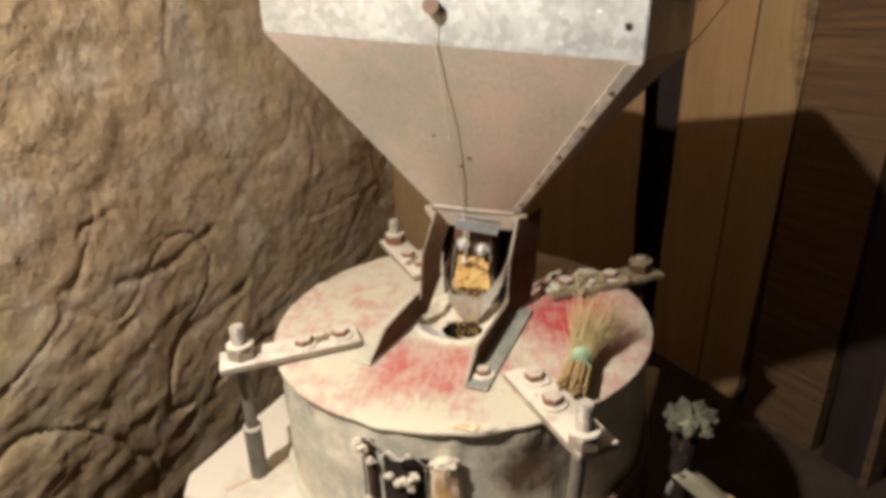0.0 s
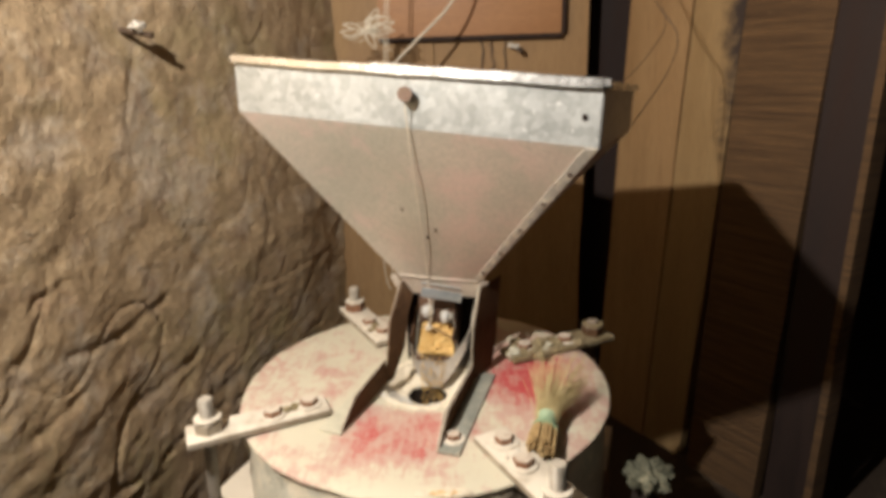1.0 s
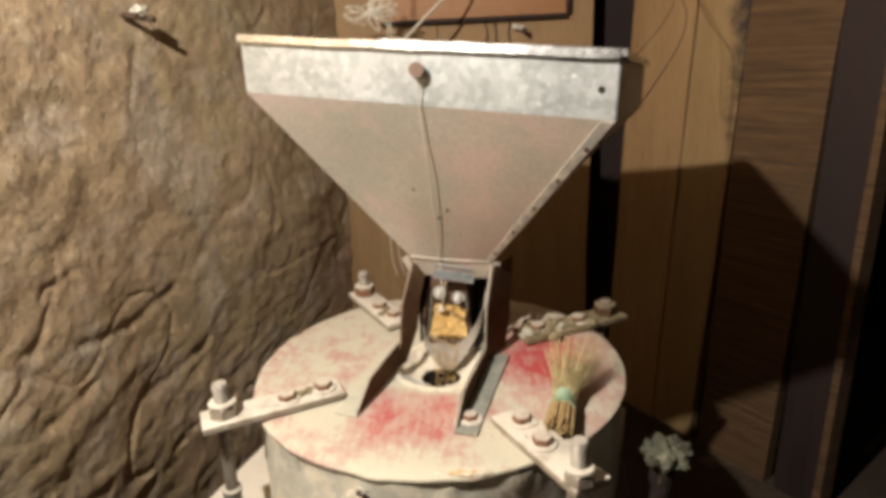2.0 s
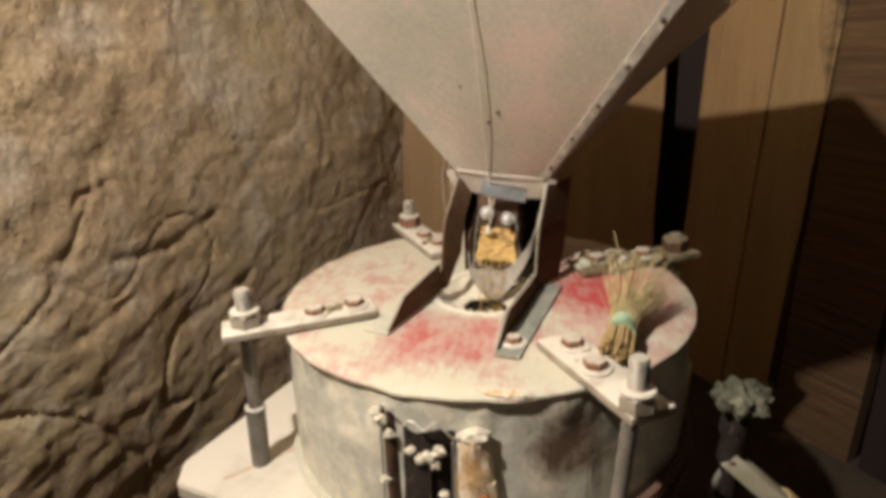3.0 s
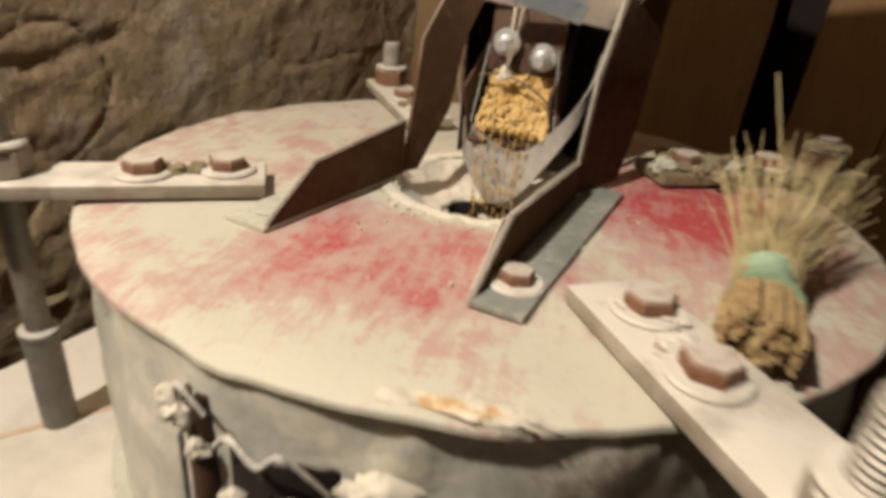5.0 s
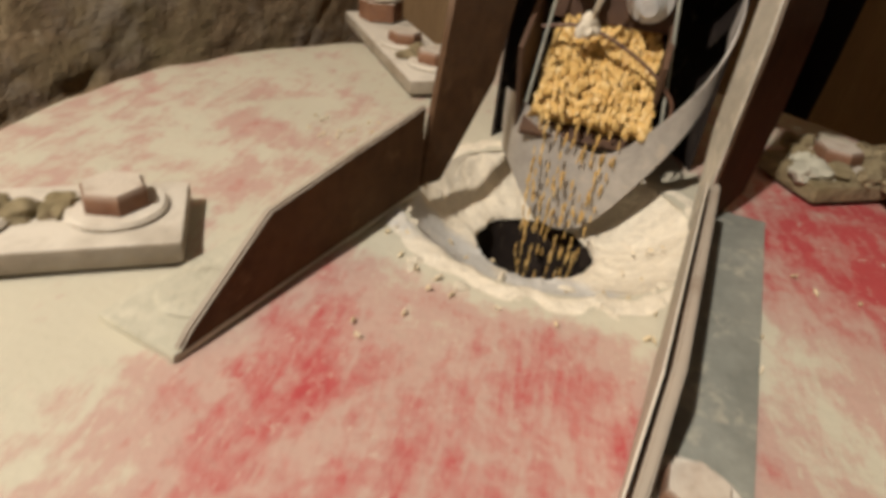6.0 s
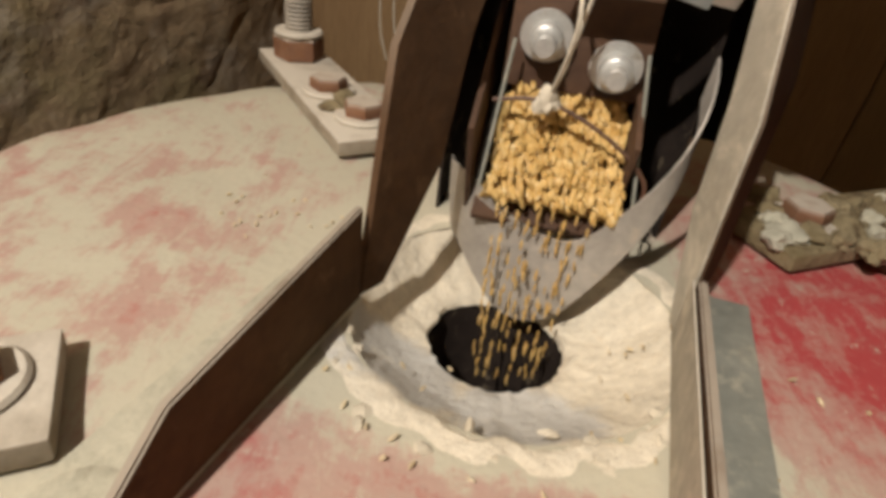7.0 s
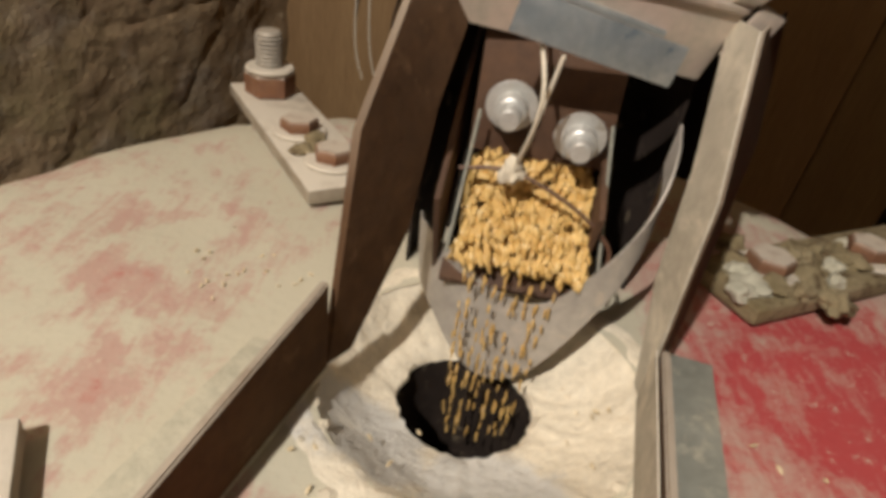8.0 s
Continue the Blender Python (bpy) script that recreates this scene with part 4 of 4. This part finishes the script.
    size *= rnd.uniform(0.85, 1.12)
    m = Matrix.Translation(p) @ turn @ Matrix.Diagonal((size * 0.40 * slim, size * 0.36 * slim, size, 1))
    for v in r["verts"]:
        v.co = m @ v.co


def wheat_heap():
    """Wheat sliding down the shoe, grain on grain."""
    rnd = random.Random(5)
    a, b = Vector((-0.021, 0.034, 1.044)), Vector((0.043, 0.030, 1.040))
    c, d = Vector((0.040, 0.066, 1.087)), Vector((-0.014, 0.070, 1.092))
    bm = bmesh.new()
    rows = []
    for j in range(13):
        v = j / 12
        rows.append([(a.lerp(b, i / 14)).lerp(d.lerp(c, i / 14), v) + Vector((0, 0.004, -0.003)) + Vector((0, -0.004, 0.003)) * noise.noise((i * 0.6, j * 0.6, 1)) for i in range(15)])
    add_sheet(bm, rows, 0.012)
    body = bm
    for k in range(900):
        u, v = rnd.random(), rnd.random() ** 0.9
        p = (a.lerp(b, u)).lerp(d.lerp(c, u), v) + Vector((rnd.uniform(-1, 1), rnd.uniform(-4, 1), rnd.uniform(-2, 2))) * 0.0012
        grain_at(body, p, k, 0.0037, (0.1, -0.6, -0.75))
    return solo("wheat_grain", body, GRAIN, "golden wheat grains sliding down the feed shoe", "grain", kind="stuff", place=(0.011, 0.045, 1.06))


wheat_heap()


def falling_wheat():
    """The thin fall of grains between the shoe and the feed hole."""
    rnd = random.Random(11)
    bm = bmesh.new()
    for k in range(210):
        lane = rnd.choice((-0.015, -0.011, -0.004, 0.001, 0.005, 0.012, 0.018, 0.024, 0.030)) + rnd.gauss(0, 0.0007)
        t = rnd.random()
        z = 1.042 - 0.098 * t
        grain_at(bm, Vector((lane * (1 - 0.28 * t) - 0.004 * t, 0.027 - 0.014 * t + rnd.gauss(0, 0.0012), z)), 1000 + k, 0.0036, (0.02, 0.05, -6.0), 0.5)
    return solo("falling_grain", bm, GRAIN, "wheat grains dropping into the feed hole", "grain", kind="stuff", place=(0.011, 0.02, 0.96))


falling_wheat()


def apron():
    """A curled sheet below the shoe that guides the grain to the hole."""
    rows = []
    for k in range(25):
        s = k / 24
        a = math.pi * s
        x = 0.019 - 0.060 * math.cos(a)
        y = 0.090 - 0.052 * math.sin(a) ** 0.8 - 0.020 * s
        tip = math.exp(-((s - 0.40) / 0.20) ** 2)
        zt = 1.036 + 0.012 * math.sin(min(1, s / 0.5) * math.pi) - 0.014 * tip + 0.098 * max(0, s - 0.55) ** 1.2 * 2.0
        h = 0.036 + 0.019 * math.exp(-((s - 0.36) / 0.18) ** 2) - 0.030 * max(0, s - 0.45)
        rows.append([(x, y, zt), (x * 0.98, y - 0.002, zt - h * 0.5), (x * 0.95 + 0.001, y - 0.004, zt - h)])
    ob = solo("grain_apron", sheet(rows, 0.0012), APRON, "curled grey sheet guiding grain into the feed hole", "guide", place=(0.01, 0.06, 1.0))
    return ob


apron()
# Black half-ring added behind the shoe to block light and stay dark.
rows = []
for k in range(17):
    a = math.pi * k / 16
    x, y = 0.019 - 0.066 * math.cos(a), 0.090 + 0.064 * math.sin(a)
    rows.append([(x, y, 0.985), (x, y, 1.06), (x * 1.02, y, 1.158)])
solo("dark_backing", sheet(rows, 0.0015), BLACK, "black bent sheet added behind the feed shoe to block light", "guide", place=(0.02, 0.12, 0.99))

rnd = random.Random(3)
bm = bmesh.new()
for k in range(44):
    a, r = rnd.uniform(-3.0, 0.2), abs(rnd.gauss(0.088, 0.03))
    grain_at(bm, Vector((r * math.cos(a), r * math.sin(a), TOP + 0.0015 - max(0, 0.075 - r) * 0.75)), 5000 + k, 0.0024)
for k in range(20):
    grain_at(bm, Vector((rnd.gauss(-0.13, 0.024), rnd.gauss(0.06, 0.018), TOP + 0.0010)), 7000 + k, 0.0018)
solo("spilt_grain", bm, PALEGRAIN, "stray wheat grains spilt on the red disc", "grain", kind="stuff", place=(0, 0, TOP))

# flour ridges along the legs and round the bowl
bm = bmesh.new()
for k in range(46):
    a = rnd.uniform(math.pi * 0.72, math.pi * 2.05)
    r = rnd.gauss(0.085, 0.006)
    add_lump(bm, (r * math.cos(a), r * math.sin(a), TOP), (rnd.uniform(0.0015, 0.0045), rnd.uniform(0.0015, 0.0045), rnd.uniform(0.001, 0.0024)), k, 0.6, 2)
solo("flour_ridge", bm, FLOURED, "caked flour round the rim of the bowl", "flour", kind="stuff", place=(0, 0, TOP))

# ---- the guide slots, hide spout and caked flour on the drum's front ----
def ring_at(angle, r, z):
    a = radians(angle)
    return Vector((CX + r * math.cos(a), CY + r * math.sin(a), z))


slot = thing("flour_slot", ring_at(-98, R, PLATE), "pair of black folded sheet channels on the drum's front", "channel")


def channel(a0, a1, z0, z1, reach, skew=0.0):
    """An upright U-shaped channel of folded sheet, open towards the drum."""
    n, rows = 12, []
    for i in range(n + 1):
        row = []
        for j in range(9):
            u = j / 8
            lip = 0.010 * noise.noise((u * 3.1, a0, 2)) + 0.006 * noise.noise((u * 9, a0, 5))
            z = z0 + (z1 + lip * (i / n) ** 4 - z0) * i / n
            r = R - 0.002 + reach * min(1.0, 3.2 * min(u, 1 - u)) + 0.0018 * noise.noise((u * 4, z * 30, a0))
            row.append(ring_at(a0 + (a1 - a0) * u + skew * i / n, r, z))
        rows.append(row)
    return sheet(rows, 0.0022)


part("narrow_channel", channel(-107.4, -103.6, PLATE + 0.030, 0.968, 0.010), CHUTEWOOD, slot, "brown narrow channel")
part("wide_channel", channel(-103.4, -91.2, PLATE + 0.026, 0.955, 0.015, 0.9), BLACK, slot)
part("inner_rib", channel(-96.6, -95.0, PLATE + 0.030, 0.940, 0.021, 0.6), BLACK, slot)
for pts in (((-101.0, 0.015, 0.957), (-98.5, 0.020, 0.972), (-96.0, 0.021, 0.962), (-93.5, 0.022, 0.974), (-90.4, 0.012, 0.948)), ((-106.8, 0.006, 0.966), (-105, 0.014, 0.984), (-102.4, 0.012, 0.970))):
    part("torn_lip", tube(smooth_path([ring_at(a, R + o, z) for a, o, z in pts], 5), 0.0019, 7, 0.6), FLOURGREY, slot, "torn bright upper lip")
# Thin paler rods draw the highlights on the channels' upright folds.
for ang, reach in ((-107.2, 0.009), (-91.0, 0.014)):
    part("fold_highlight", tube([ring_at(ang, R + reach, PLATE + 0.034), ring_at(ang + 0.5, R + reach, 0.945)], 0.0016, 6), STRIPMET if ang < -100 else PIPE, slot, "edge highlight added along the fold")
part("foot_block", box((0.018, 0.050, 0.026), Matrix.Translation(ring_at(-96, R + 0.006, PLATE + 0.018)) @ pose(0, 0, 0, 0, 0, -96), 0.005), CHUTEWOOD, slot)
rnd = random.Random(8)
CLODS = ((-95.4, 0.925, 0.016), (-93.3, 0.932, 0.015), (-97.2, 0.918, 0.014), (-94.3, 0.914, 0.012), (-99.5, 0.928, 0.012), (-106.4, 0.958, 0.018), (-107.8, 0.965, 0.014), (-104.6, 0.940, 0.013), (-106.4, 0.872, 0.013),
         (-105.8, 0.820, 0.012), (-92.6, 0.872, 0.012), (-96.5, 0.824, 0.015), (-94.6, 0.822, 0.014), (-98.4, 0.820, 0.011), (-92.4, 0.840, 0.010))
for i, (a, z, s) in enumerate(CLODS):
    p = ring_at(a, R + (0.016 if a > -101 else 0.009), z)
    solo("flour_clod", lump(p, (s * 0.50, s * 0.32, s * 0.45), i, 0.7, 3), FLOURED, "clod of caked flour stuck to the black channel", "flour", "flour clods", place=p)

spout = thing("hide_spout", ring_at(-86, R, PLATE), "tan hide spout with an orange opening, floured, on the drum", "spout")
rows = []
for i in range(15):
    v = i / 14
    z = 0.950 - (0.950 - PLATE - 0.040) * v
    wdt = 2.9 + 0.8 * math.sin(v * 2.6) + 0.2 * v
    row = []
    for k in range(9):
        u = k / 8 * 2 - 1
        bulge = 0.004 + 0.014 * math.cos(u * 1.4) * (0.7 + 0.4 * v)
        row.append(ring_at(-86.4 + u * wdt + 0.5 * noise.noise((v * 4, u, 2)), R + bulge + 0.004 * noise.noise((v * 6, u * 3, 0)), z + 0.006 * noise.noise((u * 3, v * 3, 9))))
    rows.append(row)
part("hide", sheet(rows, 0.003), LEATHER, spout)
bm = bmesh.new()
add_lump(bm, ring_at(-84.6, R + 0.0205, 0.848), (0.0080, 0.0045, 0.032), 3, 0.3, 3)
part("opening", bm, RAG, spout, "orange-red opening")
rows = []
for i in range(9):
    v = i / 8
    z = 0.895 - 0.085 * v
    rows.append([ring_at(-83.9 + 1.2 * math.sin(v * 3), R + 0.020, z), ring_at(-83.0 + 1.5 * math.sin(v * 3), R + 0.017 + 0.006 * v, z - 0.004), ring_at(-82.2 + 1.0 * v, R + 0.006, z - 0.006)])
part("flap", sheet(rows, 0.0025), LEATHER, spout, "curled floury flap")
part("crust", lump(ring_at(-86.4, R + 0.008, 0.950), (0.017, 0.009, 0.010), 4, 0.7, 3), FLOURED, spout, "flour crust on top")

bm = bmesh.new()
for k in range(80):
    g = rnd.random()
    p = Vector((-0.062 + 0.035 * g + rnd.gauss(0, 0.019), -0.298 - 0.050 * g + rnd.gauss(0, 0.008), PLATE + 0.003 + 0.014 * max(0.0, 1 - 1.6 * g) * rnd.random()))
    k2 = rnd.uniform(0.007, 0.017)
    add_lump(bm, p, (k2, k2, k2 * 0.62), k, 0.5, 3)
solo("flour_heap", bm, FLOURED, "lumpy heap of flour spilt on the base plate", "flour", kind="stuff", place=(0.0, -0.31, PLATE))
for a, c, s, mat_ in ((-80.5, 0.014, (0.030, 0.006, 0.004), LEATHER), (-85.5, 0.012, (0.016, 0.005, 0.0035), FLOURED), (-77, 0.012, (0.022, 0.007, 0.005), FLOURED)):
    p = ring_at(a, R - 0.004, TOP - 0.002)
    solo("paper_scrap", lump(p, s, a, 0.7, 3), mat_, "torn tan scrap stuck to the disc's edge", "scrap", place=p)

# ---- strap round the foot ----
strap = thing("drum_strap", ring_at(-60, R, PLATE), "dark brown strap wound round the foot of the drum", "strap")
for k, (r, z, w) in enumerate(((R + 0.010, PLATE + 0.022, 0.018), (R + 0.014, PLATE + 0.009, 0.009))):
    rows = []
    for i in range(41):
        a = -86 + k * 3 + i * 3.0
        dz = 0.004 * noise.noise((i * 0.2, k, 0)) + 0.010 * min(1, i / 16) * (k != 1)
        rows.append([ring_at(a, r - 0.006, z + w / 2 + dz), ring_at(a, r + 0.002, z + w / 3 + dz), ring_at(a, r + 0.004, z - w / 3 + dz), ring_at(a, r - 0.002, z - w / 2 + dz)])
    part("winding", sheet(rows, 0.003), STRAP, strap)

# ---- straw whisk ----
whisk = thing("straw_whisk", (0.170, -0.19, TOP), "short straw whisk tied with green, lying on the disc", "whisk broom")
H0, H1 = Vector((0.176, -0.220, TOP + 0.021)), Vector((0.192, -0.145, TOP + 0.026))
ax = (H1 - H0).normalized()
sd, upv = ax.cross(Vector((0, 0, 1))).normalized(), Vector((0, 0, 1))
rnd = random.Random(21)
bm = bmesh.new()
for k in range(120):
    r, a = 0.0205 * math.sqrt(rnd.random()), rnd.uniform(0, 6.283)
    o = sd * r * math.cos(a) + upv * r * math.sin(a) * 0.85
    add_tube(bm, [H0 + o + ax * rnd.uniform(-0.006, 0.006), H0 + o * 0.95 + ax * 0.03, H1 + o * 0.62], 0.0021, 5)
part("grip", bm, STUB, whisk, "cut stalk ends", kind="stuff")
bm = bmesh.new()
for k in range(240):
    r, a = 0.016 * math.sqrt(rnd.random()), rnd.uniform(0, 6.283)
    o = sd * r * math.cos(a) + upv * r * math.sin(a) * 0.8
    fan = sd * (rnd.gauss(0.2, 0.22) + 0.4 * math.cos(a)) + upv * (0.16 + 0.30 * rnd.random() + 0.2 * math.sin(a)) 
    ln = rnd.uniform(0.080, 0.145)
    p0 = H1 - ax * 0.022 + o
    p1 = p0 + (ax + fan * 0.25) * ln * 0.4
    p2 = p1 + (ax + fan * 0.75).normalized() * ln * 0.65
    p2.z = max(p2.z, TOP + 0.003)
    add_tube(bm, [p0, p0.lerp(p1, 0.5), p1, p1.lerp(p2, 0.6) + upv * 0.003, p2], 0.0007, 4, 0.35)
add_tube(bm, smooth_path([H1, H1 + Vector((0.0, 0.03, 0.05)), H1 + Vector((-0.012, 0.055, 0.105))], 5), 0.0009, 5, 0.5)
part("straw", bm, STRAW, whisk, "pale flaring straw", kind="stuff")
rings = [(0.0195, -0.024), (0.0185, -0.020), (0.0160, -0.008), (0.0155, 0.003), (0.0165, 0.008)]
part("tie", lathe(rings, 24, Matrix.Translation(H1 - ax * 0.014) @ ax.to_track_quat("Z", "Y").to_matrix().to_4x4(), 0.06), GREEN, whisk, "pale green tie")

# ---- tap post with rag, lever and cord ----
tap = thing("lever_post", (0.352, -0.118, 0.3), "dark iron post with a rag-wrapped knob and pale lever", "lever")
part("post", tube([(0.352, -0.118, 0.3), (0.352, -0.118, 0.80)], 0.013, 14), BLACK, tap)
part("neck", lathe([(0.015, 0.795), (0.020, 0.81), (0.016, 0.84), (0.021, 0.855), (0.018, 0.875), (0.012, 0.90)], 20, pose(0.352, -0.118, 0), 0.08), BLACK, tap)
bm = bmesh.new()
bmesh.ops.create_icosphere(bm, subdivisions=4, radius=1.0)
for v in bm.verts:
    c = v.co.copy()
    a = math.atan2(c.y, c.x)
    rim = math.hypot(c.x, c.y)
    k = 1 + 0.30 * noise.noise(c * 2.2) + 0.22 * noise.noise(c * 5.5 + Vector((3, 1, 2))) + 0.16 * rim * math.cos(7 * a + 2 * noise.noise(c))
    v.co = Vector((0.354 + 0.033 * c.x * k, -0.122 + 0.033 * c.y * k, 0.908 + 0.019 * c.z * k + 0.007 * noise.noise(c * 4)))
part("rag_knob", bm, CLOTH, tap, "crumpled pale rag tied over the knob")
size, m = beam((0.345, -0.124, 0.815), (0.462, -0.130, 0.710), 0.026, 0.026)
part("lever", box(size, m, 0.003), STICKWOOD, tap, "pale square wooden lever")
part("lever_end", lump((0.467, -0.131, 0.706), (0.018, 0.016, 0.020), 2, 0.4, 3), CLOTH, tap, "rag-wrapped end")
part("hook", tube([(0.352, -0.118, 0.80), (0.338, -0.120, 0.775), (0.330, -0.125, 0.745), (0.342, -0.125, 0.735)], 0.005, 8), PIPE, tap)
cord = thing("tied_cord", (0.41, -0.13, 0.755), "tan cord knotted round the lever and strap", "cord")
bm = bmesh.new()
for k in range(4):
    c = Vector((0.345, -0.124, 0.815)).lerp(Vector((0.462, -0.130, 0.710)), 0.62 + 0.035 * k)
    loop = []
    for i in range(17):
        a = 2 * math.pi * i / 16
        loop.append(c + (m.to_3x3() @ Vector((0.004 * math.sin(a), 0.018 * math.cos(a), 0.018 * math.sin(a)))))
    add_tube(bm, loop, 0.0035, 7)
part("knot", bm, TANCORD, cord)
part("run", tube(smooth_path([(0.418, -0.140, 0.745), (0.36, -0.185, 0.765), (0.29, -0.245, PLATE + 0.004), (0.21, -0.325, PLATE + 0.004), (0.13, -0.345, PLATE + 0.004)], 6), 0.0045, 8), TANCORD, cord, "tan rope lying over the plate")
for k in range(5):
    part("frayed_end", tube([(0.425 + 0.004 * k, -0.145, 0.745), (0.420 + 0.006 * k, -0.150, 0.722 - 0.003 * k), (0.424 + 0.003 * k, -0.149, 0.705)], 0.0022, 5, 0.5), TANCORD, cord)

# ---- strings and wires ----
pull = thing("pull_string", NAIL, "thin white string from the peg to the feed shoe", "string")
part("line", tube(smooth_path([NAIL + Vector((0.002, -0.016, -0.006)), NAIL + Vector((0.003, -0.004, -0.05)), FL.lerp(FR, 0.515).lerp(NFL.lerp(NFR, 0.38), 0.5) + Vector((0, -0.010, 0)), NFL.lerp(NFR, 0.35) + Vector((0, -0.008, 0.0)), Vector((0.004, 0.022, 1.13)), Vector((0.0, 0.040, 1.09))], 8), 0.0010, 6), TWINE, pull)
part("knot", lump((0.0, 0.040, 1.089), (0.006, 0.005, 0.006), 7, 0.6, 3), TWINE, pull)
part("cross_line", tube(smooth_path([(-0.024, 0.046, 1.085), (0.0, 0.040, 1.089), (0.03, 0.036, 1.077), (0.05, 0.034, 1.060), (0.052, 0.034, 1.045)], 5), 0.0011, 6), STRAP, pull, "brown cross tie")
part("second_line", tube([(0.010, 0.030, 1.145), (0.004, 0.036, 1.105), (0.0, 0.039, 1.09)], 0.0010, 6), TWINE, pull)
hang = thing("hanging_string", (-0.20, 0.95, 1.0), "white strings hanging behind the hopper with a bow", "string")
for k, dx in enumerate((0.0, 0.022)):
    part("line", tube(smooth_path([(-0.150, 0.80, 3.0), (-0.155 + dx * 0.3, 0.80, 1.95), (-0.17 + dx * 0.4, 0.80, 1.6), (-0.185 + dx * 0.2, 0.80, 1.3), (-0.205 + dx, 0.80, 0.98), (-0.19 + dx, 0.80, 0.88)], 8), 0.0016, 6), TWINE, hang)
rnd = random.Random(77)
C0 = Vector((-0.215, 0.78, 1.635))
for k in range(9):
    a = radians(rnd.uniform(0, 360))
    out, tan = Vector((math.cos(a), 0.2, math.sin(a))), Vector((-math.sin(a), 0.1, math.cos(a)))
    ln, wd = rnd.uniform(0.035, 0.080), rnd.uniform(0.008, 0.022)
    part("bow_loop", tube(smooth_path([C0, C0 + out * ln * 0.5 + tan * wd, C0 + out * ln + tan * rnd.uniform(-0.01, 0.01), C0 + out * ln * 0.45 - tan * wd * 0.6, C0 + tan * 0.004], 6), 0.0019, 6), TWINE, hang)
for k in range(12):
    a = radians(rnd.uniform(150, 390))
    ln = rnd.uniform(0.05, 0.12)
    e = C0 + Vector((math.cos(a) * ln * 0.8, rnd.uniform(-0.02, 0.02), math.sin(a) * ln * 0.8 - 0.02))
    part("loose_end", tube(smooth_path([C0, C0.lerp(e, 0.5) + Vector((rnd.gauss(0, 0.012), 0, rnd.gauss(0, 0.012))), e], 5), 0.0015, 6, 0.5), TWINE, hang)
part("cord", tube(smooth_path([(-0.165, 0.80, 1.53), (-0.08, 0.82, 1.61), (0.01, 0.86, 1.70), (0.06, 0.9, 1.80)], 6), 0.0038, 7), TWINE, hang, "thicker twisted cord")
wire = thing("loop_wire", (0.55, 1.0, 1.5), "thin dark wire looping from the boards to the hopper", "wire")
part("strand", tube(smooth_path([(0.44, 1.0, 1.98), (0.47, 0.70, 1.80), (0.491, 0.55, 1.666), (0.530, 0.50, 1.590), (0.505, 0.45, 1.519), (0.431, 0.35, 1.443), (0.376, 0.24, 1.412)], 8), 0.0012, 6), WIRE, wire)
part("strand", tube(smooth_path([(0.44, 1.0, 1.95), (0.48, 0.70, 1.78), (0.501, 0.55, 1.666), (0.502, 0.50, 1.603), (0.437, 0.40, 1.538), (0.365, 0.25, 1.500)], 8), 0.0008, 6), WIRE, wire)
# Thin rods added to draw the black drips and stains on the boards.
cracks = thing("drip_strands", (-0.12, BACK_Y, 1.1), "thin black strands standing in for drips and stains on the pine boards", "wire")
for k, (x0, z0, z1) in enumerate(((-0.17, 1.35, 0.86), (-0.15, 1.40, 0.88), (-0.125, 1.30, 0.93), (-0.245, 1.10, 0.93), (0.10, 1.62, 1.50), (0.13, 1.62, 1.46), (0.17, 1.62, 1.50))):
    pts = [(x0 + 0.012 * noise.noise((z0 + i * 0.7, k, 1)), BACK_Y - 0.006, z0 + (z1 - z0) * i / 8) for i in range(9)]
    part("strand", tube(smooth_path(pts, 3), 0.0022, 5), WIRE, cracks)
tag = thing("wall_peg", (0.2, BACK_Y, 1.60), "small peg with pale scrap on the board", "peg")
part("peg", tube([(0.21, BACK_Y + 0.005, 1.585), (0.215, BACK_Y - 0.05, 1.578)], 0.008, 10), WIRE, tag)
part("scrap", box((0.035, 0.004, 0.014), pose(0.195, BACK_Y - 0.03, 1.592, 20, 12, 0), 0.001), FLOURGREY, tag, "pale scrap")

# ---- small things driven into the plaster ----
def on_wall(s, z, off):
    al = Vector((WALL_SLOPE, 1, 0)).normalized()
    return Vector((WALL_X, 0, 0)) + al * s + Vector((al.y, -al.x, 0)) * off + Vector((0, 0, z))


p = on_wall(0.323, 1.624, 0.012)
stub = thing("wall_nail", p, "short nail with a pale plug driven into the plaster", "nail")
part("shank", tube([on_wall(0.323, 1.624, -0.04), on_wall(0.335, 1.612, 0.030)], 0.006, 10), WIRE, stub)
part("plug", lump(on_wall(0.318, 1.630, 0.012), (0.014, 0.016, 0.010), 5, 0.5, 3), FLOURGREY, stub, "pale plug")
